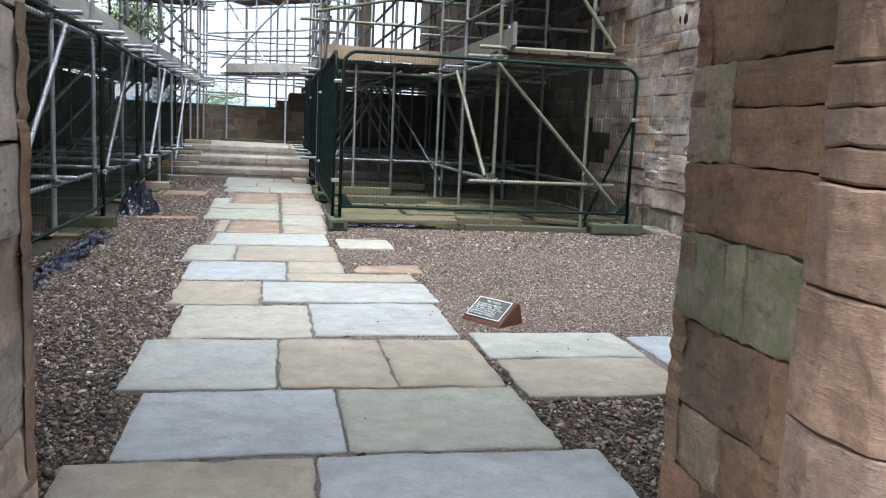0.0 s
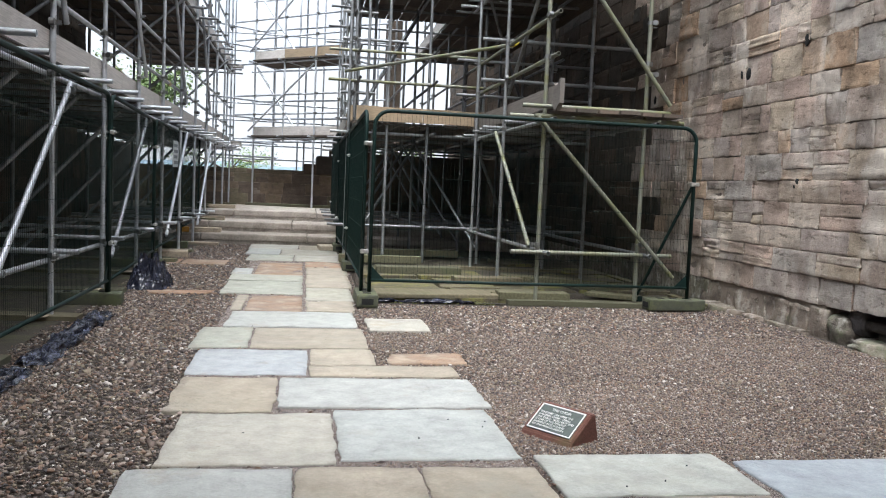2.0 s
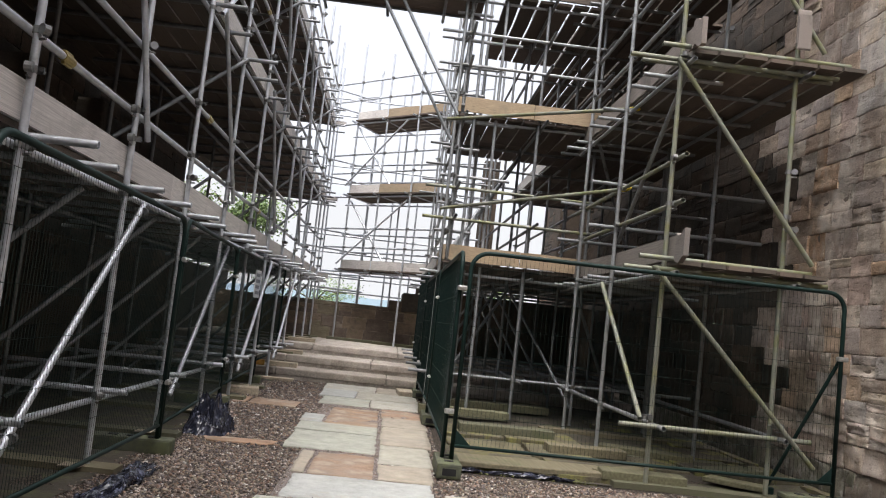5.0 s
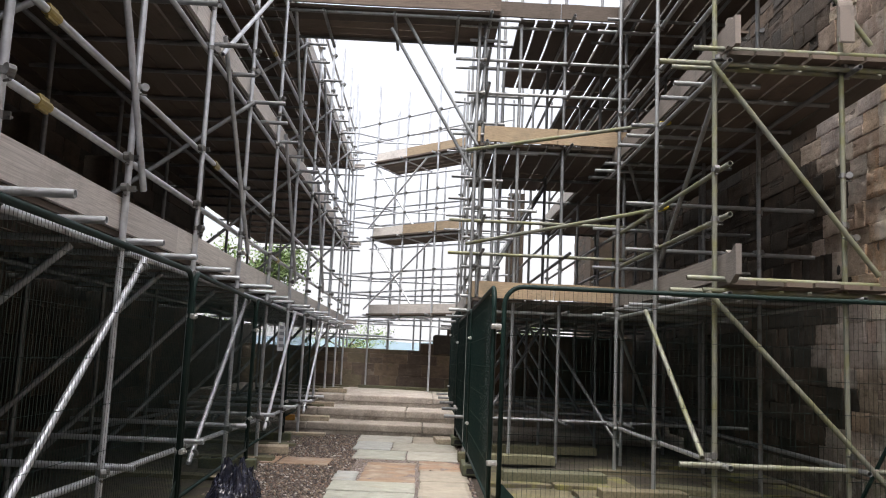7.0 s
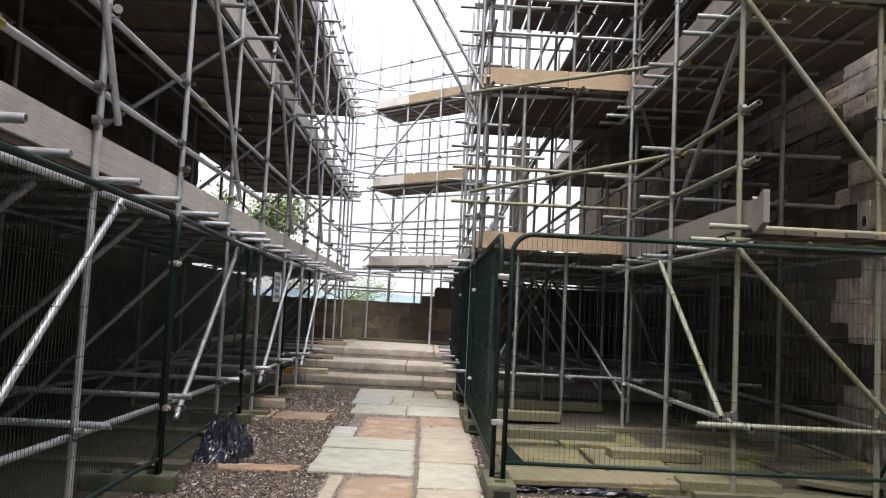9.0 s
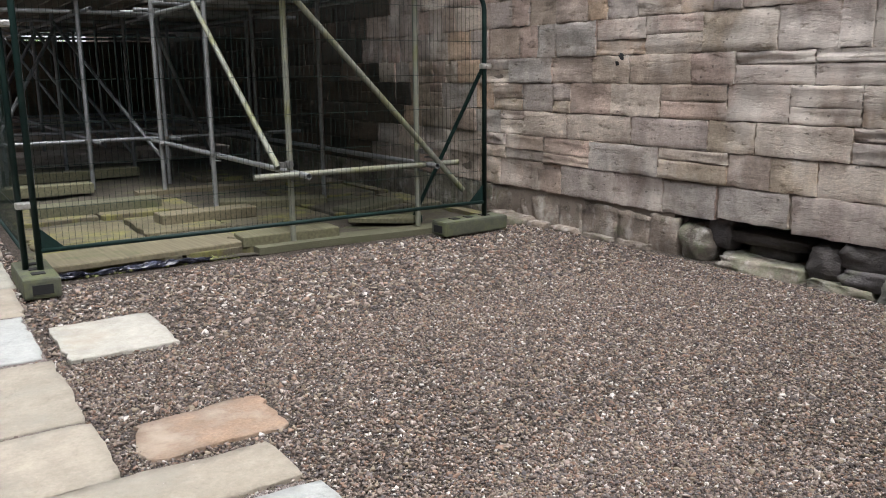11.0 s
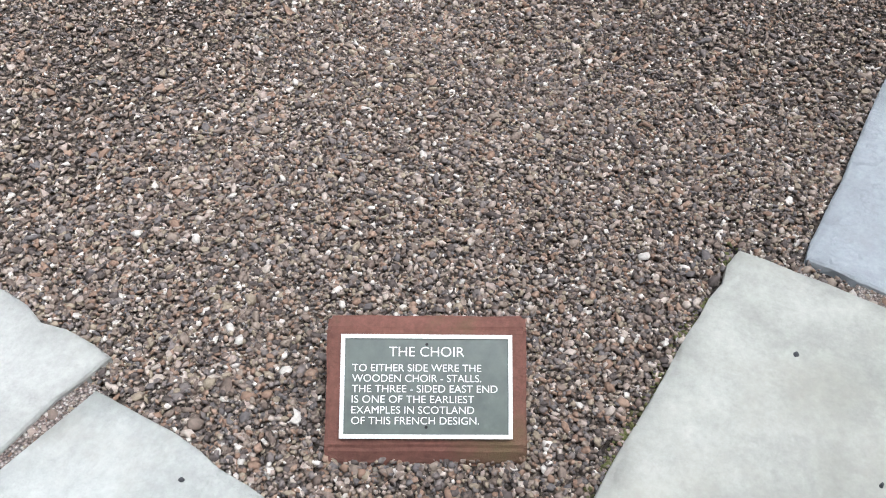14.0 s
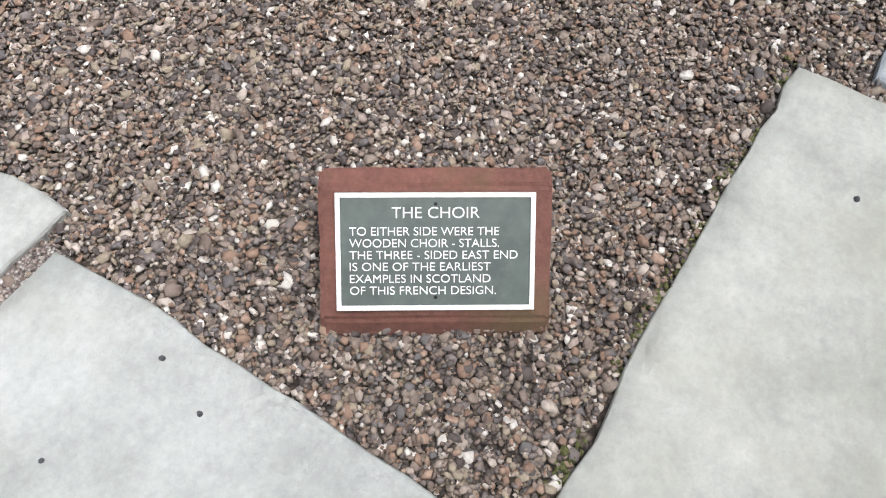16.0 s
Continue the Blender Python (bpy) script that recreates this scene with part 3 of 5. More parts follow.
def slab_bm(x0, x1, y0, y1, z0, z1, seed, ragged=0.018, skew=0.0):
    """A riven flagstone: uneven outline, rounded arris, faintly wavy top."""
    r = random.Random(seed)
    g = 0.009
    x0, x1, y0, y1 = x0 + g, x1 - g, y0 + g, y1 - g
    nx, ny = max(4, int((x1 - x0) / 0.055)), max(4, int((y1 - y0) / 0.055))
    bm = bmesh.new()
    rows = []
    sx = r.uniform(0, 50)
    for j in range(ny + 1):
        row = []
        for i in range(nx + 1):
            fx, fy = i / nx, j / ny
            x, y = x0 + (x1 - x0) * fx, y0 + (y1 - y0) * fy + skew * (fx - 0.5)
            if i in (0, nx) or j in (0, ny):
                n = noise.noise_vector(Vector((x * 5 + sx, y * 5, 0))) + 0.6 * noise.noise_vector(Vector((x * 17 + sx, y * 17, 3)))
                x, y = x + n.x * ragged, y + n.y * ragged
                chip = max(0.0, noise.noise(Vector((x * 9 + sx, y * 9, 11))) - 0.28) * 0.05
                x += chip * (1 if i == 0 else -1 if i == nx else 0)
                y += chip * (1 if j == 0 else -1 if j == ny else 0)
            if i in (0, nx) and j in (0, ny):
                x, y = x + (0.004 if i == 0 else -0.004), y + (0.004 if j == 0 else -0.004)
            z = z1 + 0.005 * noise.noise(Vector((x * 3 + sx, y * 3, 5))) + 0.0025 * noise.noise(Vector((x * 11, y * 11, sx)))
            row.append(bm.verts.new((x, y, z)))
        rows.append(row)
    for j in range(ny):
        for i in range(nx):
            bm.faces.new((rows[j][i], rows[j][i + 1], rows[j + 1][i + 1], rows[j + 1][i])).smooth = True
    rim = [rows[0][i] for i in range(nx + 1)] + [rows[j][nx] for j in range(1, ny + 1)] + [rows[ny][i] for i in range(nx - 1, -1, -1)] + [rows[j][0] for j in range(ny - 1, 0, -1)]
    mid = Vector(((x0 + x1) / 2, (y0 + y1) / 2, 0))
    outer = [bm.verts.new((v.co.x + (v.co.x - mid.x) * 0.007, v.co.y + (v.co.y - mid.y) * 0.007, v.co.z - 0.005)) for v in rim]
    low = [bm.verts.new((v.co.x, v.co.y, z0)) for v in outer]
    n = len(rim)
    for k in range(n):
        a, b = k, (k + 1) % n
        bm.faces.new((rim[b], rim[a], outer[a], outer[b]))
        bm.faces.new((outer[b], outer[a], low[a], low[b]))
    return bm


path = tagged(new("pavement"), "flagstone path of pale worn slabs laid in gravel", "pavement", kind="structure")
KINDS = {"p": M_SLAB, "b": M_SLAB_BUFF, "o": M_SLAB_ORANGE, "m": M_SLAB_MOSS, "u": M_SLAB_BLUE, "g": M_SLAB_GREEN, "q": M_SLAB_PALE}
NEAR_ROWS = [(1.98, 2.92, ((-0.02, 0.83, "b"), (0.83, 1.9, "p"))), (1.0, 1.98, ((0.1, 0.7, "p"), (0.7, 1.75, "b"))), (0.1, 1.0, ((0.1, 0.95, "b"), (0.95, 1.75, "p"))), (-1.0, 0.1, ((0.1, 0.8, "p"), (0.8, 1.75, "p"))),
             (2.94, 3.69, ((0.12, 0.955, "p"), (0.955, 1.79, "p"))), (3.71, 4.58, ((0.0, 0.70, "p"), (0.70, 1.245, "b"), (1.245, 1.78, "b"))),
             (4.62, 5.46, ((0.10, 0.895, "p"),)), (4.67, 5.54, ((0.895, 1.75, "q"),)), (5.48, 6.28, ((-0.01, 0.585, "b"),)), (5.56, 6.28, ((0.585, 1.80, "p"),))]
FAR_ROWS = [(6.36, 7.18, ((-0.02, 0.765, "p"),)), (6.64, 7.22, ((0.77, 1.24, "b"),)), (7.24, 8.12, ((-0.11, 0.325, "p"), (0.325, 1.225, "b"))), (8.15, 9.02, ((0.06, 1.2, "p"),)),
            (8.05, 8.72, ((1.275, 1.83, "p"),)), (6.74, 7.13, ((1.33, 1.92, "o"),)), (9.06, 10.16, ((0.02, 0.15, "b"), (0.16, 0.715, "o"))), (9.06, 9.80, ((0.74, 1.23, "b"),)), (9.82, 10.94, ((0.74, 1.26, "p"),)),
            (10.3, 11.5, ((-0.2, 0.71, "p"),)), (11.52, 12.2, ((-0.22, 0.71, "p"),)), (10.96, 12.35, ((0.74, 1.3, "b"),)), (12.37, 13.3, ((0.74, 1.32, "b"),)), (13.32, 14.3, ((0.72, 1.32, "o"),)),
            (12.22, 13.98, ((0.05, 0.70, "o"),)), (12.22, 13.0, ((-0.25, 0.03, "p"),)), (14.32, 15.4, ((-0.2, 0.55, "p"), (0.55, 1.3, "p"))), (15.42, 16.6, ((-0.28, 0.3, "p"), (0.3, 1.3, "p"))), (16.62, 17.75, ((-0.32, 0.6, "p"), (0.6, 1.3, "b"))),
            (10.24, 10.56, ((-0.95, -0.27, "o"),)), (13.5, 14.25, ((-1.08, -0.42, "o"), (-1.3, -1.1, "o")))]
SIDE_ROWS = [(4.18, 4.74, ((1.8, 2.71, "g"),)), (3.53, 4.17, ((1.82, 2.69, "b"),)), (3.5, 4.62, ((2.74, 3.78, "u"),)), (3.5, 4.58, ((3.8, 5.2, "u"),))]
seed = 20
for rows_ in (NEAR_ROWS, FAR_ROWS, SIDE_ROWS):
    for y0, y1, cells in rows_:
        for x0, x1, k in cells:
            seed += 1
            lift = 0.022 if k != "o" else 0.014
            part("slab", slab_bm(x0, x1, y0, y1, -0.03, lift + rng.uniform(-.003, .003), seed, 0.06 if k == "o" and (y1 - y0 < 0.5) else (0.006 if k in "ug" else 0.014), skew=rng.uniform(-.02, .02)), KINDS[k], path)
part("slab", slab_bm(0.77, 1.76, 6.32, 6.66, -0.03, 0.02, 99), M_SLAB_BUFF, path)
# fine grit packed into the joints of the path
bm = bmesh.new()
for x0, x1, y0, y1 in ((0.12, 1.74, -0.9, 6.3), (0.0, 1.2, 6.3, 12.0), (-0.1, 1.28, 12.0, 17.7), (1.84, 5.1, 3.56, 4.5)):
    box_bm(x0, x1, y0, y1, -0.02, 0.013, 0, bm)
part("joint_filling", bm, M_GRIT, path)

# mossy flags inside the right-hand enclosure, its shade painted into their colour
moss_floor = tagged(new("pavement"), "mossy yellow-green flagstones inside the fenced enclosure, darkened for its shade", "pavement", kind="structure")
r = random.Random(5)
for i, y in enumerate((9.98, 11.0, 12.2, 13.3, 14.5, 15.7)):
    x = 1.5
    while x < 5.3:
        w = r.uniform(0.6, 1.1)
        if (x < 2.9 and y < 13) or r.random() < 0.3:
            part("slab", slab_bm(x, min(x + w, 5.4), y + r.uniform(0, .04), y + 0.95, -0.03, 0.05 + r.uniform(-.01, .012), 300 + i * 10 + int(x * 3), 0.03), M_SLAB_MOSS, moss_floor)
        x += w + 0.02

# ---- steps up to the presbytery ----
for i, (y, z) in enumerate(((17.82, 0.2), (18.7, 0.4), (20.1, 0.6))):
    step = tagged(new("steps"), "broad worn stone step with a rounded nosing", "steps", kind="structure")
    x = -4.0
    rr = random.Random(40 + i)
    deep = 1.4 if i < 2 else 4.6
    while x < 5.4:
        w = rr.uniform(1.1, 2.1)
        x1 = min(x + w, 5.45)
        bm = box_bm(x + 0.004, x1 - 0.004, y, y + deep, z - 0.14, z + rr.uniform(-.006, .006), 0.035, seg=3)
        bmesh.ops.subdivide_edges(bm, edges=[e for e in bm.edges if e.calc_length() > 0.4], cuts=5, use_grid_fill=True)
        part("step_stone", roughen(bm, 0.008, 5, i), M_STEP, step)
        x = x1
    part("riser", box_bm(-4.0, 5.45, y + 0.02, y + deep, z - 0.2, z - 0.138), M_STEP, step)

# ---- walls ----
bm = bmesh.new()
for x0, y0, y1, z0, z1 in ((5.568, 4.45, 6.3, -0.3, 8.6), (5.568, 8.1, 30.0, -0.3, 8.6), (5.568, 6.3, 8.1, 0.34, 8.6), (5.86, 6.3, 8.1, -0.3, 0.34)):
    box_bm(x0, 6.5, y0, y1, z0, z1, 0, bm)
wall_right = tagged(part("wall_right", bm, M_MORTAR), "tall coursed sandstone wall, weathered and stained", "wall", kind="structure")
def pick_right(u, z):
    if z < 0.3 or (u < 6.3 and z < 0.9):
        return M_WALL_BASE
    # beyond here the shade under the decks is painted in with the soot
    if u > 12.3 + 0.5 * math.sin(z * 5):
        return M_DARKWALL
    if z > 2.2 and math.sin(u * 3.1 + z * 1.3) + math.sin(z * 4.7 - u * 5.3) > 0.95:
        return M_ERODED
    return M_WALL


r = random.Random(11)
# the doorway pier: large mossy plinth stones, with a seam of rubble between them
LOW = [(4.45, 0.10, 0.26, 0.20), (4.71, 0.10, 0.24, 0.13), (4.45, 0.30, 0.16, 0.30), (4.61, 0.31, 0.30, 0.27), (4.45, 0.60, 0.42, 0.33), (5.12, 0.0, 0.38, 0.24), (5.50, 0.0, 0.70, 0.24), (5.12, 0.24, 1.12, 0.35), (5.10, 0.59, 0.50, 0.36), (5.60, 0.59, 0.62, 0.36), (4.87, 0.66, 0.22, 0.28)]
LOW += list(courses(r, 4.45, 6.28, 0.95, 1.02, (0.07, 0.08), (0.4, 0.7)))
# long low courses beyond the seam
LOW += [(7.72, 0.31, 0.5, 0.25), (7.13, 0.33, 0.57, 0.24), (6.42, 0.31, 0.69, 0.26)]
for z0, z1 in ((0.57, 0.80), (0.80, 1.02)):
    LOW += list(courses(r, 6.34, 30.0, z0, z1, (0.3, 0.31), (0.3, 0.78)))
LOW += list(courses(r, 8.22, 30.0, 0.31, 0.57, (0.3, 0.31), (0.3, 0.7))) + list(courses(r, 10.4, 30.0, 0.0, 0.3, (0.3, 0.31), (0.24, 0.46)))
upper = []
z = 1.02
for h in (0.25, 0.22, 0.28, 0.24, 0.30, 0.22, 0.33, 0.2, 0.28, 0.31):
    upper += list(courses(r, 4.45, 30.0, z, z + h, (h, h + 0.001), (0.2, 0.62)))
    z += h
upper += list(courses(r, 4.45, 30.0, z, 8.6, (0.18, 0.33), (0.22, 0.64)))
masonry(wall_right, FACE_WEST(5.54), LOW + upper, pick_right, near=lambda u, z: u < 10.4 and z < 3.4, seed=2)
# door reveal and threshold in the wall
masonry(wall_right, FACE_NEAR(4.452), list(courses(r, 5.55, 6.5, 0.0, 3.0, (0.3, 0.4), (0.45, 0.6))), lambda u, z: M_JAMB_PINK, near=lambda u, z: z < 1.2, seed=3)
wall_right_b = core("wall_right_near", "sandstone wall beside the side doorway", 5.56, 6.5, 0.9, 3.3, -0.3, 8.6, M_MORTAR)
masonry(wall_right_b, FACE_WEST(5.54), list(courses(r, 2.3, 3.3, 0.0, 8.6)), lambda u, z: M_WALL, seed=4)
lintel = core("wall_right_head", "stone lintel over the side doorway", 5.52, 6.5, 3.3, 4.45, 2.2, 8.6, M_WALL)
side_floor = tagged(new("pavement"), "pale threshold slabs of the side doorway", "pavement", kind="structure")
part("slab", slab_bm(5.3, 6.6, 3.3, 4.5, -0.03, 0.085, 411, 0.03), M_SLAB_BUFF, side_floor)
part("slab", slab_bm(6.62, 8.2, 3.0, 5.2, -0.03, 0.14, 412, 0.03), M_SLAB, side_floor)
gate = thing("wooden_gate", 6.75, 4.52, 0.14, "weathered pale oak gate standing open in the side doorway", "gate")
for i in range(4):
    part("plank", box_bm(0.0, 0.03, -0.12 + i * 0.15, 0.015 + i * 0.15, 0.02, 1.7, 0.006), M_OAK, gate)
for z in (0.25, 1.35):
    part("rail", box_bm(0.031, 0.075, -0.12, 0.46, z, z + 0.11, 0.006), M_OAK, gate)

def rock_bm(seed, rounded=0.35):
    """A worn stone of unit size: a box drawn part of the way to a ball, then broken up."""
    bm = box_bm(-0.5, 0.5, -0.5, 0.5, -0.5, 0.5)
    bmesh.ops.subdivide_edges(bm, edges=bm.edges[:], cuts=7, use_grid_fill=True)
    for v in bm.verts:
        ball = v.co.normalized() * 0.56
        v.co = v.co.lerp(ball, rounded)
    roughen(bm, 0.10, 1.9, seed)
    roughen(bm, 0.055, 4.5, seed + 3)
    return roughen(bm, 0.036, 11.0, seed + 5)


def wall_stone(name, y0, y1, z0, z1, proud, depth, mat, parent, seed, rounded=0.35):
    """A rough stone in the right-hand wall, standing proud of its face."""
    bm = rock_bm(seed, rounded)
    bmesh.ops.transform(bm, matrix=Matrix.Translation((5.54 - proud + depth / 2, (y0 + y1) / 2, (z0 + z1) / 2)) @ Matrix.Diagonal((depth, (y1 - y0) * 1.04, (z1 - z0) * 1.06, 1)), verts=bm.verts)
    part(name, bm, mat, parent, smooth=True)


# undressed stones of the lowest course and flat footings at the foot of the wall
r = random.Random(21)
foot = tagged(new("rubble_footing"), "dark broken footing stones at the foot of the wall", "stones")
y = 8.06
while y < 10.4:
    w = r.uniform(0.24, 0.46)
    wall_stone("footing_stone", y, y + w, -0.05, r.uniform(0.26, 0.30), r.uniform(-0.03, 0.0), 0.34, M_FOOTING, foot, y, 0.1)
    y += w + 0.008
for y, w, h, out in ((10.05, 0.24, 0.07, 0.16), (9.72, 0.34, 0.06, 0.2), (9.5, 0.2, 0.045, 0.12), (9.12, 0.3, 0.04, 0.08), (8.7, 0.34, 0.035, 0.07), (8.3, 0.36, 0.04, 0.07)):
    wall_stone("footing_stone", y, y + w, -0.05, h, out, 0.3, M_FOOTING, foot, y * 2, 0.3)
# a hollow where facing stones have fallen away
hollow = tagged(new("broken_masonry"), "dark hollow of broken core masonry low in the wall", "stones")
# dark backing and rubble: the recess's shade is painted into them
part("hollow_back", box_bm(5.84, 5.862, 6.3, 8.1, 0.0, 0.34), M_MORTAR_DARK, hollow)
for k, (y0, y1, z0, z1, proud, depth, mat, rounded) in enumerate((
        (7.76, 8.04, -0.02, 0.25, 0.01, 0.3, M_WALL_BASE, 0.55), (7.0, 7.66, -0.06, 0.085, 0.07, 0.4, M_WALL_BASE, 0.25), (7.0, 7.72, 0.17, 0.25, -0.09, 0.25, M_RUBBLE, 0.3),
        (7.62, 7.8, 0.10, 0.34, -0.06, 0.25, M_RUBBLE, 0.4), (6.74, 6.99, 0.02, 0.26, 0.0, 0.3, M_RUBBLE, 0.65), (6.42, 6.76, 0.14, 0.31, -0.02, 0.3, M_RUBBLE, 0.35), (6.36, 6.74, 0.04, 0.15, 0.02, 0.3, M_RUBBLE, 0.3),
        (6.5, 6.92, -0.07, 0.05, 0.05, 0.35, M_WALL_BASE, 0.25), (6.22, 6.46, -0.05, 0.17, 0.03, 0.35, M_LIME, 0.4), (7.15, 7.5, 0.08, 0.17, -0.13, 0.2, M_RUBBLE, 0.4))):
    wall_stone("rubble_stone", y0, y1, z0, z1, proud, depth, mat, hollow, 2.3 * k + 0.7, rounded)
# seams of crumbling lime and small stones beside the large pier stones
seam = tagged(new("broken_masonry"), "seam of crumbling grey lime mortar and small stones", "stones")
z = 0.16
while z < 1.1:
    h = r.uniform(0.09, 0.17)
    wall_stone("rubble_stone", 6.2 + r.uniform(0, .03), 6.40 + r.uniform(-.05, .04), z, z + h, r.uniform(-0.025, 0.0), 0.25, r.choice((M_LIME, M_LIME, M_WALL_BASE)), seam, z * 7, 0.14)
    z += h * 0.86
z = -0.04
while z < 0.68:
    h = r.uniform(0.08, 0.16)
    wall_stone("rubble_stone", 4.92 + r.uniform(-.03, .02), 5.12 + r.uniform(-.02, .03), z, z + h, r.uniform(-0.025, 0.005), 0.25, r.choice((M_LIME, M_WALL_BASE, M_LIME)), seam, z * 9 + 2, 0.18)
    z += h * 0.86
for y0, y1, z0, z1 in ((6.19, 6.43, -0.05, 1.12), (4.89, 5.14, -0.05, 0.7)):
    bm = box_bm(5.546, 5.62, y0, y1, z0, z1)
    bmesh.ops.subdivide_edges(bm, edges=[e for e in bm.edges if e.calc_length() > 0.2], cuts=14, use_grid_fill=True)
    part("lime_fill", roughen(roughen(bm, 0.012, 9, y0), 0.006, 30, y0), M_LIME, seam)
for y0, y1, z0, z1, proud in ((4.46, 4.90, 0.02, 0.11, 0.02), (4.44, 4.8, -0.06, 0.035, 0.06)):
    wall_stone("rubble_stone", y0, y1, z0, z1, proud, 0.3, M_WALL_BASE, seam, y0 + z0, 0.2)
# putlog holes are black blobs on the face, painting the shade inside
for i, (yy, zz) in enumerate(((8.7, 1.44), (9.91, 2.7), (9.78, 2.68), (8.69, 2.88), (12.3, 2.63))):
    bm = bmesh.new()
    bmesh.ops.create_uvsphere(bm, u_segments=10, v_segments=6, radius=0.06)
    roughen(bm, 0.02, 14, i)
    bmesh.ops.transform(bm, matrix=Matrix.Translation((5.545, yy, zz)) @ Matrix.Diagonal((0.2, 0.9, 1.1, 1)), verts=bm.verts)
    part("putlog_hole", bm, M_HOLE, wall_right, smooth=True)

# wall colour holds both soot and the shade behind the scaffold
wall_left = core("wall_left", "dark sooty stone wall behind the scaffold, shade included in its colour", -5.0, -4.02, 0.9, 20.0, -0.3, 8.6, M_MORTAR_DARK)
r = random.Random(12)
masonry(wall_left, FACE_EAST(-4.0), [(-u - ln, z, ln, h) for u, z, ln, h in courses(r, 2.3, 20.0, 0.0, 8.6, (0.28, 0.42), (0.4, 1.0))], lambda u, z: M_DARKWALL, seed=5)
core("wall_left_low", "low dark ruined wall beside the presbytery", -5.0, -4.0, 20.0, 26.0, -0.3, 2.1, M_DARKWALL)
# the aisle's shade is painted into these dark stones
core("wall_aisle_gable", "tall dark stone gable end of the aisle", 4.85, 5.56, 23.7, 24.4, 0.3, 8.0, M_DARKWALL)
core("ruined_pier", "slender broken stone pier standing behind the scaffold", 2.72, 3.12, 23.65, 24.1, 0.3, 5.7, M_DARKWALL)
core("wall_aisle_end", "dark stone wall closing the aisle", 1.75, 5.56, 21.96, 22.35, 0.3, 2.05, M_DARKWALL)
r = random.Random(31)
for y in (7.4, 9.6, 11.7, 14.0):
    corbel = thing("stone_corbel", -3.98, y, 3.0 + r.uniform(0, .3), "weathered stone shaft stump projecting from the wall", "corbel", "corbels")
    part("shaft", roughen(box_bm(-0.05, 0.34, -0.15, 0.15, 0.0, 0.75, 0.04, seg=2), 0.03, 4, y), M_DARKWALL, corbel)

# screen wall with the doorway the path comes through
door_l, door_r = 0.10, 1.85
wall_door_r = core("wall_screen_right", "thick red-brown stone screen wall with a moulded jamb", door_r + 0.1, 5.6, 1.0, 2.28, -0.3, 5.5, M_MORTAR)
wall_door_l = core("wall_screen_left", "thick stone screen wall beside the doorway", -4.0, door_l - 0.1, 1.0, 2.18, -0.3, 5.5, M_MORTAR)
head = core("wall_screen_head", "stone head over the screen doorway", door_l - 0.1, door_r + 0.1, 1.0, 2.28, 2.75, 5.5, M_JAMB)
JAMB_Z = (0.0, 0.29, 0.46, 0.68, 0.92, 1.13, 1.43, 1.72, 2.0, 2.35, 2.75)
r = random.Random(14)
blocks = [(1.66, 0.0, 0.40, 0.26), (2.06, 0.0, 0.24, 0.26), (1.66, 0.26, 0.32, 0.19), (1.98, 0.26, 0.32, 0.19), (1.66, 0.45, 0.12, 0.25), (1.78, 0.45, 0.52, 0.25),
          (1.66, 0.70, 0.28, 0.25), (1.94, 0.70, 0.09, 0.25), (2.03, 0.70, 0.27, 0.25), (1.66, 0.95, 0.64, 0.20), (2.07, 1.15, 0.23, 0.27), (1.66, 1.15, 0.41, 0.15), (1.66, 1.30, 0.41, 0.12)]
for a, b in ((1.42, 1.72), (1.72, 2.0), (2.0, 2.35), (2.35, 2.75)):
    cut = r.choice((1.88, 1.96, 2.05, 2.12))
    blocks += [(1.66, a, cut - 1.66, b - a), (cut, a, 2.30 - cut, b - a)]
masonry(wall_door_r, FACE_WEST(door_r), blocks, lambda u, z: M_JAMB_GREEN if 0.68 <= z < 0.9 or (u > 2.06 and 1.1 < z < 1.4) else M_JAMB, near=lambda u, z: True, seed=6)
masonry(wall_door_r, FACE_FAR(2.30), [(-u - ln, z, ln, h) for u, z, ln, h in courses(r, door_r, 5.55, 0, 5.5)], lambda u, z: M_JAMB, seed=8)
# the moulded order nearer the camera: a stack of chamfered drums
for a, b in zip((0.0, 0.38, 0.65, 0.93, 1.14, 1.21, 1.29, 1.37, 1.8, 2.2), (0.38, 0.65, 0.93, 1.14, 1.21, 1.29, 1.37, 1.8, 2.2, 2.75)):
    grow = 0.014 if a < 1.1 else 0.0
    bm = bmesh.new()
    prof = [(2.2, 1.62), (1.83, 1.62), (1.755 - grow, 1.55), (1.735 - grow, 1.44), (1.755 - grow, 1.30), (1.83, 1.2), (1.83, 1.02), (2.2, 1.02)]
    lo = [bm.verts.new((x, y, a + 0.002)) for x, y in prof]
    hi = [bm.verts.new((x, y, b - 0.002)) for x, y in prof]
    for k in range(len(prof)):
        n = (k + 1) % len(prof)
        bm.faces.new((lo[n], lo[k], hi[k], hi[n]))
    bm.faces.new(hi)
    bm.faces.new(lo[::-1])
    bmesh.ops.recalc_face_normals(bm, faces=bm.faces)
    bmesh.ops.bevel(bm, geom=list(bm.edges), offset=0.005, segments=1, affect="EDGES")
    bmesh.ops.subdivide_edges(bm, edges=[e for e in bm.edges if e.calc_length() > 0.12], cuts=5, use_grid_fill=True)
    part("jamb_stone", roughen(roughen(bm, 0.008, 9, a), 0.005, 28, a + 2), M_JAMB_PINK, wall_door_r)
blocks = [(-2.2, a, 0.6, b - a) for a, b in zip(JAMB_Z, JAMB_Z[1:])] + [(-1.6, a, 0.6, b - a) for a, b in zip(JAMB_Z, JAMB_Z[1:])]
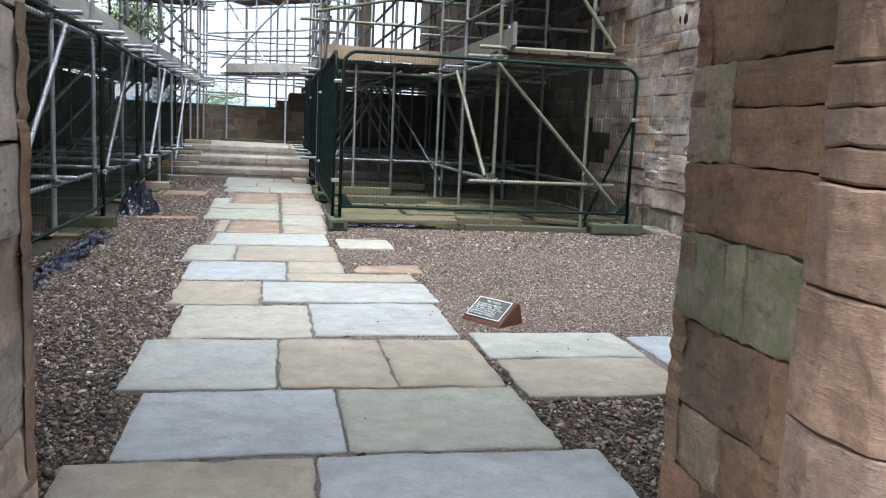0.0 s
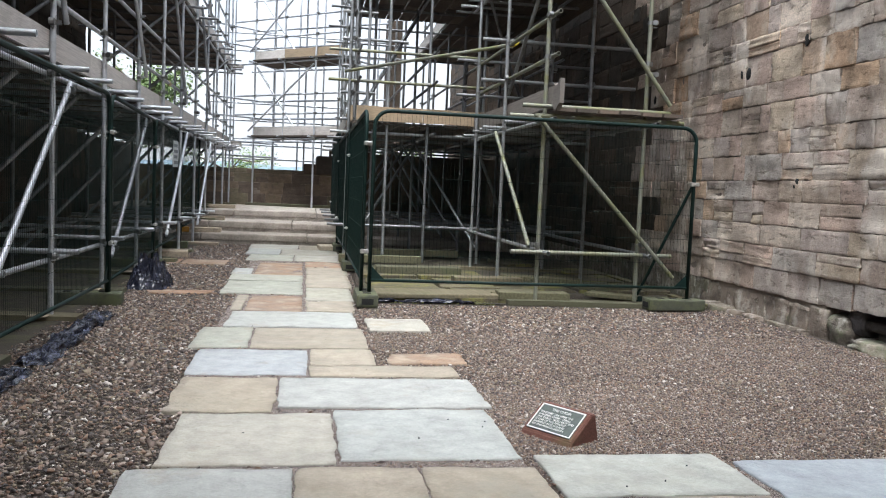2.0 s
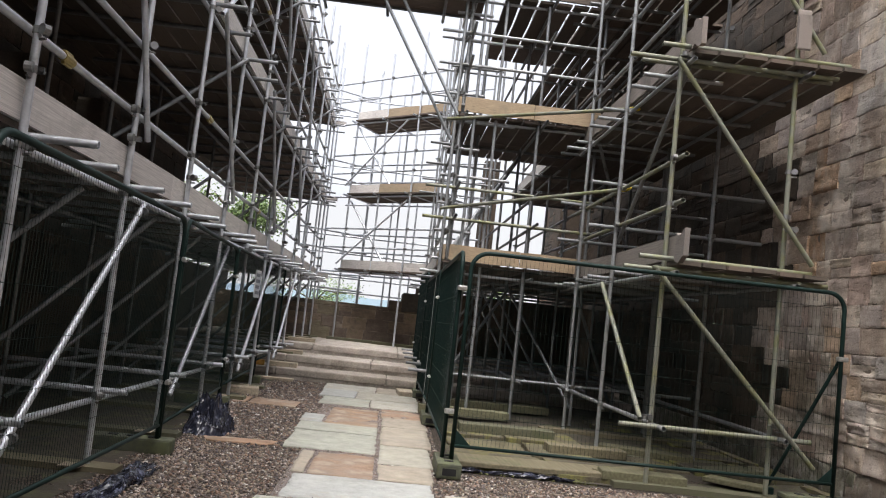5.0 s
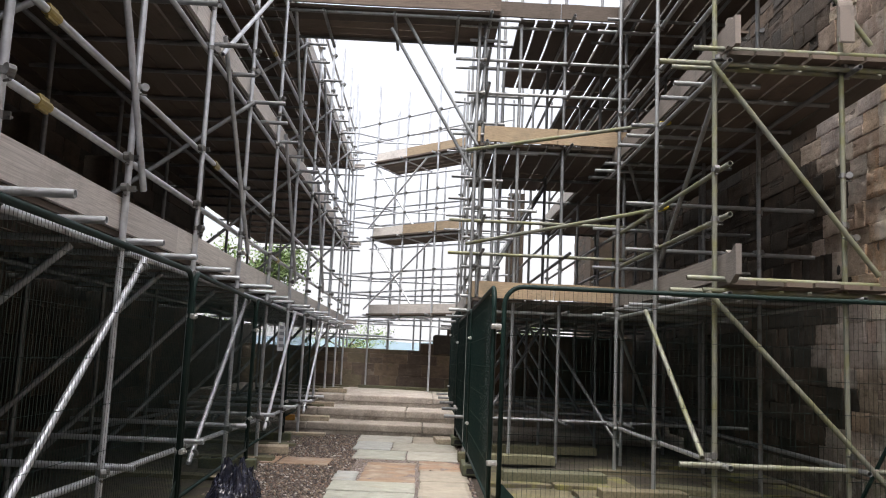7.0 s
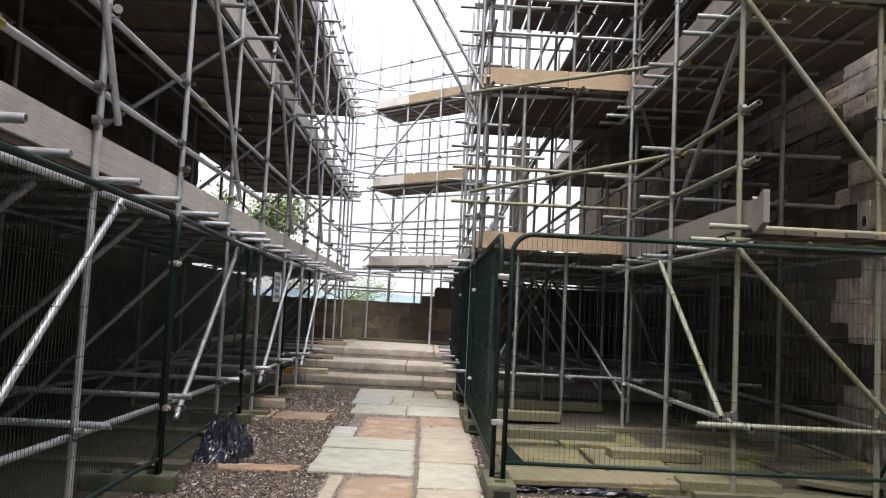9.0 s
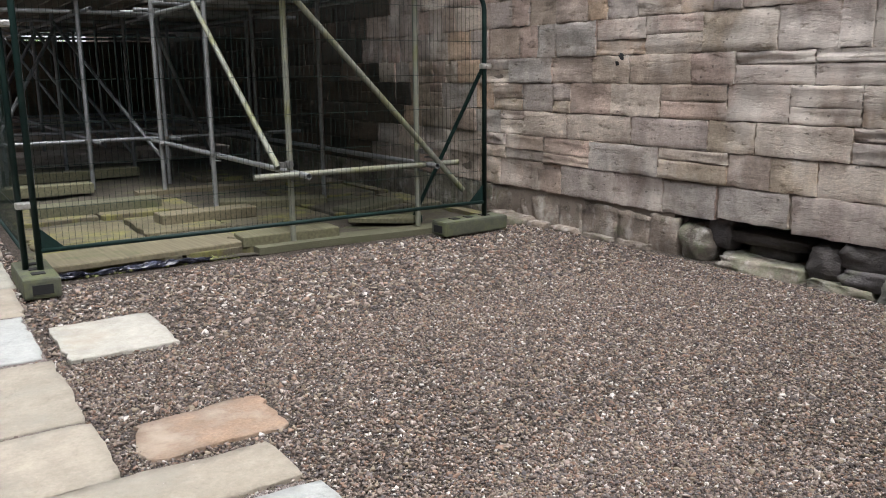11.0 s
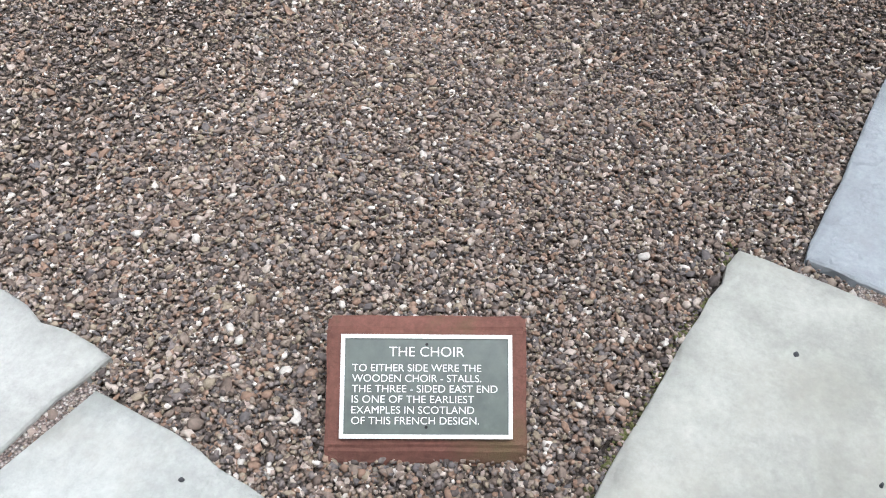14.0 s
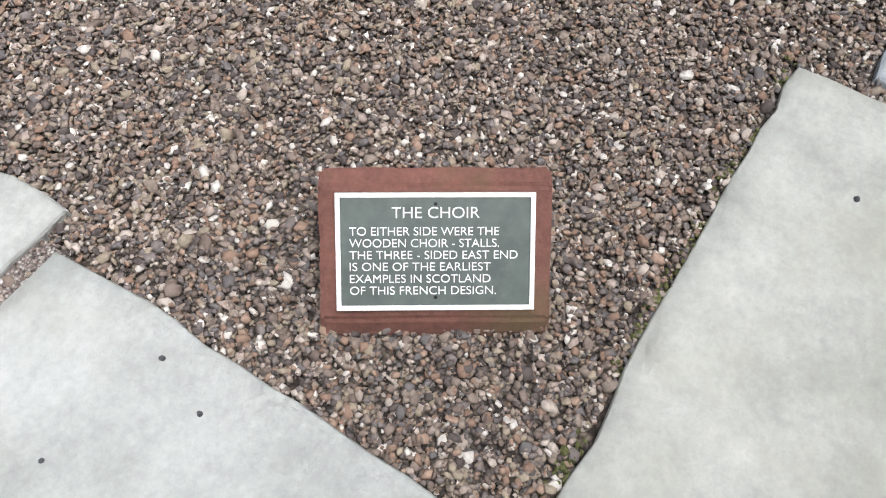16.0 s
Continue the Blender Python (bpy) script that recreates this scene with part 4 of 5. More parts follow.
masonry(wall_door_l, FACE_EAST(door_l), blocks, lambda u, z: M_WALL, near=lambda u, z: u < -1.61, seed=7)
masonry(wall_door_l, FACE_FAR(2.20), [(-u - ln, z, ln, h) for u, z, ln, h in courses(r, -4.0, door_l, 0, 5.5)], lambda u, z: M_JAMB, seed=9)
wall_back = core("wall_back", "plain stone wall of the nave behind the doorway", -4.0, 5.6, -6.0, -5.6, -0.3, 5.5, M_JAMB)

# low remains of the three-sided east end
apse = core("wall_apse", "low ruined apse wall of brown coursed stone", -4.0, 5.5, 24.55, 25.4, 0.4, 1.55, M_MORTAR)
r = random.Random(15)
masonry(apse, FACE_NEAR(24.53), list(courses(r, -4.0, 5.5, 0.6, 1.6, (0.2, 0.32), (0.3, 0.9))), lambda u, z: M_APSE, near=lambda u, z: -2 < u < 2, seed=10)
bm = bmesh.new()
for x, z in ((0.62, 0.2), (0.95, 0.42), (1.3, 0.62), (1.8, 1.1)):
    box_bm(x, x + 0.75, 24.5, 25.3, 1.5, 1.6 + z, 0.03, bm)
part("broken_masonry", roughen(bm, 0.03, 3), M_DARKWALL, apse)
for i, (x, y, ln) in enumerate(((-0.1, 24.1, 1.6), (1.0, 23.9, 1.4))):
    plank = thing("timber_plank", x, y, 0.602, "weathered timber plank lying on the top step", "plank", "planks on the steps")
    part("plank_body", roughen(box_bm(-ln / 2, ln / 2, -0.12, 0.12, 0, 0.07, 0.008), 0.006, 4, i), M_SOLE, plank)


# ---- mesh fence panels ----
def fence_panel_parts():
    """Frame with rounded top corners, welded wire infill and lower brace plates, 3.45 m by 1.9 m, standing at the origin along x."""
    w, h, rad = 3.45, 1.90, 0.16
    pts = [(0, 0, 0), (0, 0, h - rad)]
    pts += [(rad - rad * math.cos(a), 0, h - rad + rad * math.sin(a)) for a in (radians(15 * k) for k in range(1, 7))]
    pts += [(w - rad + rad * math.sin(a), 0, h - rad + rad * math.cos(a)) for a in (radians(15 * k) for k in range(0, 7))]
    pts += [(w, 0, 0)]
    frame_bm = ring_tube(bmesh.new(), pts, 0.0205, 10)
    ring_tube(frame_bm, [(0, 0, 0.14), (w, 0, 0.14)], 0.016, 8)
    verts, faces = [], []

    def wire(p, q, r0):
        d = (Vector(q) - Vector(p)).normalized()
        a = d.orthogonal().normalized()
        b = d.cross(a)
        n = len(verts)
        for e in (p, q):
            for k in range(3):
                g = 2 * math.pi * k / 3
                verts.append(tuple(Vector(e) + (a * math.cos(g) + b * math.sin(g)) * r0))
        for k in range(3):
            faces.append((n + k, n + (k + 1) % 3, n + 3 + (k + 1) % 3, n + 3 + k))
    x = 0.035
    while x < w - 0.02:
        inset = min(x, w - x)
        top = h if inset > rad else h - rad + math.sqrt(max(0.0, rad * rad - (rad - inset) ** 2))
        wire((x, 0, 0.14), (x, 0, top), 0.0014)
        x += 0.038
    for k in range(7):
        z = 0.14 + 0.27 * k
        wire((0, 0.003, z), (w, 0.003, z), 0.0022)
    wires = bpy.data.meshes.new("wire_infill")
    wires.from_pydata(verts, [], faces)
    wires.materials.append(M_FENCE)
    plates = []
    for s, x in ((1, 0.02), (-1, w - 0.02)):
        gus = bmesh.new()
        a = [gus.verts.new((x + dx * s, dy, 0.155 + dz)) for dy in (-0.004, 0.004) for dx, dz in ((0, 0), (0.13, 0), (0, 0.13))]
        gus.faces.new(a[:3])
        gus.faces.new(a[3:][::-1])
        for i, j in ((0, 1), (1, 2), (2, 0)):
            gus.faces.new((a[j], a[i], a[i + 3], a[j + 3]))
        plates.append(to_mesh("corner_plate", gus, M_FENCE))
    return to_mesh("frame", frame_bm, M_FENCE, True), wires, plates


FENCE_FRAME, FENCE_WIRE, FENCE_PLATE = fence_panel_parts()


def fence(p, q, z, label, tilt=0.0):
    d = Vector((q[0] - p[0], q[1] - p[1], 0))
    ob = new("mesh_fence")
    ob.matrix_basis = Matrix.Translation((p[0], p[1], z)) @ Matrix.Rotation(math.atan2(d.y, d.x), 4, "Z") @ Matrix.Rotation(-tilt, 4, "Y")
    tagged(ob, label, "fence", "mesh fences")
    s = world_of(ob) @ Matrix.Translation((0.03, 0, 0)) @ Matrix.Diagonal(((d.length - 0.06) / 3.45, 1, 1, 1))
    for n, me in (("frame", FENCE_FRAME), ("wire_infill", FENCE_WIRE), ("corner_plate", FENCE_PLATE[0]), ("corner_plate", FENCE_PLATE[1])):
        o = place(n, me, s, frame_ob if n == "corner_plate" else ob)
        if n == "frame":
            frame_ob = o
        if n == "wire_infill":
            tagged(o, kind="stuff")
    return ob


def fence_foot(x, y, z, rz):
    ob = thing("ballast_block", x, y, z, "mossy black recycled rubber block holding a fence post", "ballast block", "ballast blocks", rz)
    body = part("block", roughen(box_bm(-0.33, 0.33, -0.11, 0.11, 0, 0.13, 0.02, seg=2), 0.006, 6), M_RUBBER, ob)
    # black plates paint the shade of sockets; the block stays uncut
    for s in (-0.2, -0.05, 0.12):
        part("socket", box_bm(s, s + 0.07, -0.04, 0.04, 0.126, 0.134), M_HOLE, body)
    part("end_hollow", box_bm(-0.336, -0.325, -0.06, 0.06, 0.03, 0.09), M_HOLE, body)


def clamp(x, y, z, rz):
    ob = thing("clip", x, y, z, "bright steel clip joining two posts", "clip", "steel clips", rz)
    band = part("band", box_bm(-0.05, 0.05, -0.028, 0.028, -0.022, 0.022, 0.012, seg=2), M_CLAMP, ob)
    bm = bmesh.new()
    bmesh.ops.create_cone(bm, cap_ends=True, segments=8, radius1=0.012, radius2=0.012, depth=0.09, matrix=Matrix.Rotation(math.pi / 2, 4, "X"))
    part("bolt", bm, M_CLAMP, band)


LEFT_LINE = [(-1.06, 2.25), (-1.09, 5.73), (-1.13, 9.36), (-1.33, 12.87), (-1.47, 16.35), (-1.60, 19.83)]
LEFT_Z = [0.10, 0.10, 0.10, 0.12, 0.16, 0.5]
for i in range(5):
    z = LEFT_Z[i] if i < 4 else 0.24
    fence(LEFT_LINE[i], LEFT_LINE[i + 1], z, "dark green welded mesh fence panel before the scaffold", 0.0)
    x, y = LEFT_LINE[i + 1]
    fence_foot(x - 0.2, y, 0.0 if i < 4 else 0.4, 4)
    for zc in (0.5, 1.55):
        clamp(x + 0.01, y, z + zc, 90)
fence((1.36, 9.67), (4.95, 9.66), 0.13, "dark green welded mesh fence panel closing the enclosure")
for i, (p, q, z) in enumerate((((1.31, 9.70), (1.32, 13.2), 0.13), ((1.32, 13.22), (1.30, 16.72), 0.14), ((1.30, 16.74), (1.28, 20.2), 0.36))):
    fence(p, q, z, "dark green welded mesh fence panel along the path")
    for zc in (0.5, 1.55):
        clamp(q[0], q[1], z + zc, 90)
fence_foot(1.36, 9.72, 0.02, 90)
fence_foot(1.36, 13.2, 0.03, 90)
fence_foot(1.34, 16.7, 0.03, 90)
fence_foot(4.78, 9.68, 0.02, 2)
for zc in (0.57, 1.69):
    clamp(1.335, 9.685, zc, 8)
clamp(4.93, 9.66, 1.42, 0)
stay = thing("raking_prop", 4.6, 10.05, 0.02, "dark steel prop leaning against the mesh fence", "prop")
ring_tube_bm = ring_tube(bmesh.new(), [(0.02, 0.3, 0.06), (0.32, -0.36, 1.38)], 0.018, 8)
part("pole", ring_tube_bm, M_FENCE, stay)
part("pin", box_bm(-0.04, 0.08, 0.24, 0.36, 0.0, 0.07, 0.01), M_FENCE, stay)

# ---- scaffold along the left wall ----
left = Rig(thing("scaffold", -2.1, 13.5, 0.0, "galvanised tube scaffold with timber decks against the dark wall", "scaffold", "scaffolds"))
XF, XB = -1.385, -2.85
YS = [3.1 + 1.78 * k for k in range(13)]
DECKS = (2.15, 4.28, 6.38)
for i, y in enumerate(YS):
    base = 0.05 if y < 17.8 else (0.24 if y < 18.7 else (0.44 if y < 20.1 else 0.64))
    top = 8.3 + 0.35 * ((i * 7) % 5) / 4
    post = left.tube((XF, y, base), (XF, y, top), "galv", "standard")
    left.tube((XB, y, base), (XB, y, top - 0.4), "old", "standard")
    left.board(-2.0, y, base - 0.045, 0.225, 1.7, 90, "sole", 0.045, "sole_board")
    left.board(-1.45, y - 0.1, base - 0.002, 0.15, 0.15, 0, "pad", 0.008, "base_plate")
    left.tube((-3.1, y + 0.06, 0.58), (-1.18, y + 0.06, 0.58), "galv", "transom")
    left.coupler((XF, y, 0.55), 40, post)
    for d in DECKS:
        left.tube((-3.95, y + 0.07, d - 0.03), (-1.12 + 0.06 * (i % 3), y + 0.07, d - 0.03), "galv" if d < 4 else "old", "transom")
        left.tube((-3.5, y + 0.9, d - 0.03), (-1.16 + 0.05 * (i % 2), y + 0.9, d - 0.03), "galv" if d < 4 else "old", "transom")
        for zc in (d - 0.09, d + 0.55, d + 1.07, d + 0.33):
            left.coupler((XF, y, zc), rng.choice((0, 60, 120)), post)
    if i < 12:
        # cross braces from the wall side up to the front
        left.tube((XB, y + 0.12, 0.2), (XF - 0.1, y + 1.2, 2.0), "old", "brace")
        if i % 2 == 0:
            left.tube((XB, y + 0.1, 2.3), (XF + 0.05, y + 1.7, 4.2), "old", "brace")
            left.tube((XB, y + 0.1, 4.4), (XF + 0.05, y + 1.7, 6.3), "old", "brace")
for a, b in ((2.2, 8.6), (8.4, 14.9), (14.7, 21.2), (21.0, 24.9)):
    for d in DECKS:
        left.tube((XF - 0.05, a, d - 0.09), (XF - 0.05, b, d - 0.09), "galv", "ledger")
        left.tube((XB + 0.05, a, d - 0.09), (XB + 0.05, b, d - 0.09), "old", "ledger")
        left.tube((XF - 0.05, a, d + 0.55), (XF - 0.05, b, d + 0.55), "galv", "guard_rail")
        left.tube((XF - 0.05, a, d + 1.07), (XF - 0.05, b, d + 1.07), "galv", "guard_rail")
    left.tube((XF - 0.05, a, 0.5), (XF - 0.05, b, 0.5), "galv", "ledger")
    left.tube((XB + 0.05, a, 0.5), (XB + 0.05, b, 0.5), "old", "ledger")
for d in DECKS:
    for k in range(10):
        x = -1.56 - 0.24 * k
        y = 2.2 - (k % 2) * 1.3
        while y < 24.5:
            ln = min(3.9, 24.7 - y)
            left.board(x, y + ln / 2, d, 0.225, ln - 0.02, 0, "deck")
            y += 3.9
    y = 2.0
    while y < 24.5:
        ln = min(3.9, 24.8 - y)
        left.toe((XF - 0.055, y), (XF - 0.055, y + ln - 0.01), d + 0.045)
        y += 3.9
# raking braces in the face
for k in range(5):
    y = 8.8 + 3.56 * k - 3.56
    left.tube((XF + 0.06, y - 2.0, 0.38), (XF + 0.06, y - 0.05, 2.02), "galv", "brace")
    left.coupler((XF + 0.03, y - 0.1, 1.96), 90)
    left.coupler((XF + 0.03, y - 1.9, 0.46), 90)
for y0, z0, y1, z1 in ((7.35, 4.75, 8.6, 2.5), (10.45, 4.4, 12.15, 2.5), (14.0, 4.4, 15.7, 2.5), (17.5, 4.5, 19.2, 2.6), (10.4, 4.2, 13.6, 6.5), (13.9, 6.6, 15.6, 4.4), (17.4, 6.6, 19.1, 4.4)):
    left.tube((XF + 0.06, y0, z0), (XF + 0.06, y1, z1), "galv", "brace")
for k in range(7):
    left.board(-1.9, 24.75 + 0.0 * k, DECKS[k % 3] + 0.04 + 0.045 * (k // 3), 0.225, 1.6, 90, "grey")
gold_bm = ring_tube(bmesh.new(), [(0, -0.075, 0), (0, 0.075, 0)], 0.031, 10)
for z in (-0.034, 0.034):
    box_bm(-0.012, 0.012, -0.06, 0.06, z - 0.01, z + 0.01, 0.003, gold_bm)
SLEEVE = to_mesh("sleeve_coupler", gold_bm, M_GOLD)
for y, z in ((7.2, 3.22), (7.2, 2.70), (10.9, 3.22), (13.4, 5.35), (14.6, 2.70)):
    place("sleeve_coupler", SLEEVE, Matrix.Translation((XF - 0.05, y, z)), left.root, "gold-coloured sleeve coupler")
notice = thing("site_notice", -1.40, 15.15, 1.42, "weathered white safety notice fixed to the fence", "notice", rz=-2)
board_ob = part("panel", box_bm(-0.006, 0.006, -0.2, 0.2, 0, 0.42), M_NOTICE, notice)
for k in range(4):
    part("print_line", box_bm(0.0065, 0.009, -0.16, 0.16 - 0.05 * (k % 2), 0.05 + 0.09 * k, 0.10 + 0.09 * k), M_NOTICE_INK, board_ob)

# ---- scaffold along the right wall ----
right = Rig(thing("scaffold", 4.0, 14.0, 0.0, "stained tube scaffold with timber decks beside the sandstone wall", "scaffold", "scaffolds"))
RX, RW = 3.28, 4.45
RY = (10.0, 11.92, 13.8)
for i, y in enumerate(RY):
    for x, k in ((RX, "moss" if i == 0 else "dull"), (RW, "moss" if i == 0 else "old")):
        post = right.tube((x, y, 0.06), (x, y, 8.6), k, "standard")
        for zc in (0.6, 2.08, 2.75, 3.2, 4.16, 4.85, 5.35):
            right.coupler((x, y, zc), rng.choice((0, 70, 140)), post)
    right.board(3.9, y, 0.0, 0.225, 1.9, 90, "sole", 0.055, "sole_board")
    for d in (2.15, 4.22, 6.3):
        right.tube((2.9 + 0.1 * i, y + 0.06, d - 0.05), (4.85, y + 0.06, d - 0.05), "moss" if i == 0 else "old", "transom")
        right.tube((3.05, y + 0.95, d - 0.05), (4.8, y + 0.95, d - 0.05), "old", "transom")
        right.tube((3.05, y + 0.5, d - 0.05), (3.9, y + 0.5, d - 0.05), "dull", "transom")
    for zc in (2.72, 3.25):
        right.tube((2.95, y + 0.05, zc), (5.1, y + 0.05, zc), "old", "ledger") if i else None
for z in (0.6, 2.06, 2.75, 3.2, 4.14, 4.83, 5.35, 6.2, 6.9):
    right.tube((RX + 0.05, 9.75, z), (RX + 0.05, 14.6, z), "moss" if 2.5 < z < 4 else "dull", "guard_rail")
for z in (0.6, 2.06, 4.14, 6.2):
    right.tube((RW + 0.05, 9.75, z), (RW + 0.05, 16.6, z), "old", "ledger")
for x0, x1, y, z in ((2.95, 4.82, 9.92, 0.6), (3.0, 4.7, 9.9, 2.20), (3.15, 4.88, 9.93, 2.10), (3.05, 4.95, 9.9, 4.30), (2.75, 4.85, 9.93, 4.17), (3.1, 4.9, 9.93, 6.3)):
    right.tube((x0, y, z), (x1, y, z), "moss", "ledger")
right.tube((3.17, 9.86, 2.08), (4.83, 9.86, 0.36), "moss", "brace")
right.tube((3.20, 9.86, 4.16), (4.68, 9.86, 2.28), "moss", "brace")
right.tube((3.22, 9.9, 6.4), (4.68, 9.9, 4.4), "moss", "brace")
right.tube((3.13, 11.75, 2.02), (3.16, 9.95, 0.66), "moss", "brace")
right.tube((3.34, 9.95, 4.1), (3.34, 12.0, 2.55), "old", "brace")
right.tube((3.28, 13.85, 2.0), (4.4, 15.6, 0.3), "old", "brace")
right.tube((3.33, 13.9, 4.5), (4.4, 15.2, 2.6), "old", "brace")
for p in ((3.2, 9.9, 2.03), (4.45, 9.9, 2.62), (4.45, 9.9, 0.72), (3.28, 9.9, 4.22), (3.2, 9.95, 0.68), (4.45, 9.93, 4.2)):
    right.coupler(p, 90)
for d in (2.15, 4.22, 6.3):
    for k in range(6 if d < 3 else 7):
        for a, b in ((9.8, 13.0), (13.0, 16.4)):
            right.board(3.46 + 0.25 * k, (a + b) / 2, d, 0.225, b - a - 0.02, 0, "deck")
    right.toe((RX + 0.07, 9.72), (RX + 0.07, 13.6), d + 0.045, "dull")
    right.toe((RX + 0.07, 13.61), (RX + 0.07, 14.45), d + 0.06, "dull")
    right.board(RX + 0.06, 9.7, d + 0.03, 0.05, 0.24, 0, "dull", 0.26, "end_board")
place("board", BOARDS["dull"][0], Matrix.Translation((4.42, 9.83, 4.42)) @ Matrix.Diagonal((0.13, 0.05, 0.34, 1)), right.root)

# wide part of the scaffold across the aisle
aisle = Rig(thing("scaffold", 3.2, 18.0, 0.0, "dense tube scaffold with orange and grey boards over the aisle", "scaffold", "scaffolds"))
AX = (1.42, 2.6, 3.5, 4.6)
AY = (14.4, 16.2, 18.1, 20.0, 21.9)
for j, y in enumerate(AY):
    lift = 0.05 if y < 17.8 else (0.24 if y < 18.7 else (0.44 if y < 20.1 else 0.64))
    for i, x in enumerate(AX):
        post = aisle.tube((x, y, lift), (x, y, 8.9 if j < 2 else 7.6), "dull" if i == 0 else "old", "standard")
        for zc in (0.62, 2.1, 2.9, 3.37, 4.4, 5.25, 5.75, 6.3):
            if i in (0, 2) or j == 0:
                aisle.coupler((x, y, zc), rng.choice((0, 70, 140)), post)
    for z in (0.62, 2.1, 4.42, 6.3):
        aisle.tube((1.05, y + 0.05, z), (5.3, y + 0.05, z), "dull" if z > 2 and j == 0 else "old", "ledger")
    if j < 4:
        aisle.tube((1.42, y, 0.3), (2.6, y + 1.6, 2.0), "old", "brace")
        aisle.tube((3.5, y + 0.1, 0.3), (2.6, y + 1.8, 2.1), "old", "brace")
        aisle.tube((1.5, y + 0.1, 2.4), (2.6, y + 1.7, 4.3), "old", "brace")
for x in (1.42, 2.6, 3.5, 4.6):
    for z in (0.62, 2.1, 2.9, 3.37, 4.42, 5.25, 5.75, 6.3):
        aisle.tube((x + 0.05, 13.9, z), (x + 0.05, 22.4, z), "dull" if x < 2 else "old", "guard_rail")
for z, k in ((2.9, "moss"), (3.37, "moss"), (4.63, "dull"), (5.25, "dull"), (5.75, "dull"), (7.0, "dull"), (7.5, "dull")):
    aisle.tube((1.0, 14.36, z), (3.55, 14.36, z), k, "guard_rail")
# stair tower at the corner
for x, y in ((1.33, 14.35), (1.62, 14.4), (1.95, 14.42), (1.52, 15.4), (1.8, 15.5), (1.38, 15.2)):
    aisle.tube((x, y, 0.05), (x, y, 7.9 + 0.5 * rng.random()), "dull", "standard")
for z in [2.3 + 0.42 * k for k in range(13)]:
    aisle.tube((1.2, 14.45, z), (1.75 + 0.25 * (int(z * 10) % 3), 14.45, z), "dull", "transom")
    aisle.coupler((1.35, 14.4, z), 50)
aisle.tube((0.18, 14.3, 6.42), (1.36, 14.3, 4.45), "dull", "brace")
aisle.tube((0.05, 14.2, 6.1), (1.3, 14.45, 4.1), "dull", "brace")
aisle.cap((3.36, 11.94, 3.2), aisle.tube((1.25, 14.1, 3.0), (3.36, 11.94, 3.2), "moss", "brace"))
aisle.cap((3.38, 11.94, 4.2), aisle.tube((1.2, 14.0, 4.3), (3.38, 11.94, 4.2), "moss", "brace"))
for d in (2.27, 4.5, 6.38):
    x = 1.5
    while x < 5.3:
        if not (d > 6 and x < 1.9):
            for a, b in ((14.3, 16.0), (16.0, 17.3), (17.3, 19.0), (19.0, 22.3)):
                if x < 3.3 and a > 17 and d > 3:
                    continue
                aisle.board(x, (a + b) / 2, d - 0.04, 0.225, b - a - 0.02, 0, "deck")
        x += 0.245 if d < 6 else 0.262
    aisle.toe((1.45, 14.28), (2.5, 14.28), d + 0.01, "orange" if d < 6 else "deck")
    aisle.toe((2.51, 14.28), (3.5, 14.28), d + 0.01, "orange" if d < 6 else "deck")
    aisle.toe((1.38, 14.3), (1.38, 16.0), d + 0.01, "orange" if d < 5 else "grey")
    if d < 3:
        aisle.toe((1.38, 16.01), (1.38, 22.2), d + 0.01, "grey")
    aisle.toe((3.34, 16.0), (3.34, 19.1), d + 0.01, "grey")
    aisle.toe((3.34, 19.11), (3.34, 22.2), d + 0.01, "grey")
# bridge deck over the path
bridge = Rig(thing("scaffold_bridge", 0.0, 14.6, 6.2, "timber bridge deck joining the two scaffolds overhead", "scaffold bridge"))
for k in range(5):
    bridge.board(0.0, 14.15 + 0.24 * k, 6.3, 0.225, 3.2, 90, "deck")
bridge.toe((-1.6, 14.0), (1.6, 14.0), 6.34, "deck")
for y in (14.1, 15.1):
    bridge.tube((-1.9, y, 6.26), (1.9, y, 6.26), "old", "ledger")
for x in (-0.9, 0.1, 1.0):
    bridge.tube((x, 13.9, 6.2), (x, 15.3, 6.2), "old", "transom")
for z in (6.85, 7.35):
    bridge.tube((-1.5, 14.02, z), (1.5, 14.02, z), "galv", "guard_rail")

# ---- scaffold round the east end ----
east = Rig(thing("scaffold", 0.5, 24.0, 0.6, "airy tube scaffold round the apse against the sky", "scaffold", "scaffolds"))
EP = [(-0.75, 24.3), (0.05, 23.5), (0.85, 22.7), (1.5, 22.2)]
EB = [(-0.3, 25.6), (0.6, 25.0), (1.6, 24.2), (2.4, 23.6)]
for i, ((x, y), (bx, by)) in enumerate(zip(EP, EB)):
    post = east.tube((x, y, 0.62 if i != 1 else 2.3), (x, y, 8.6 - 0.4 * (i % 2)), "galv", "standard")
    east.tube((bx, by, 1.6 if by > 24.5 else 0.62), (bx, by, 8.2), "galv", "standard")
    for d in (2.5, 4.5, 6.5):
        east.tube((x - 0.15, y - 0.05, d - 0.05), (bx + 0.2, by + 0.1, d - 0.05), "galv", "transom")
        for zc in (d - 0.1, d + 0.55, d + 1.05):
            east.coupler((x, y, zc), 30, post)
for (x0, y0), (x1, y1) in ((EP[0], EP[3]), (EB[0], EB[3])):
    dx, dy = (x1 - x0) * 0.12, (y1 - y0) * 0.12
    for d in (2.5, 4.5, 6.5):
        for z in (d - 0.1, d + 0.55, d + 1.05):
            east.tube((x0 - dx * 2, y0 - dy * 2, z), (x1 + dx, y1 + dy, z), "galv", "guard_rail")
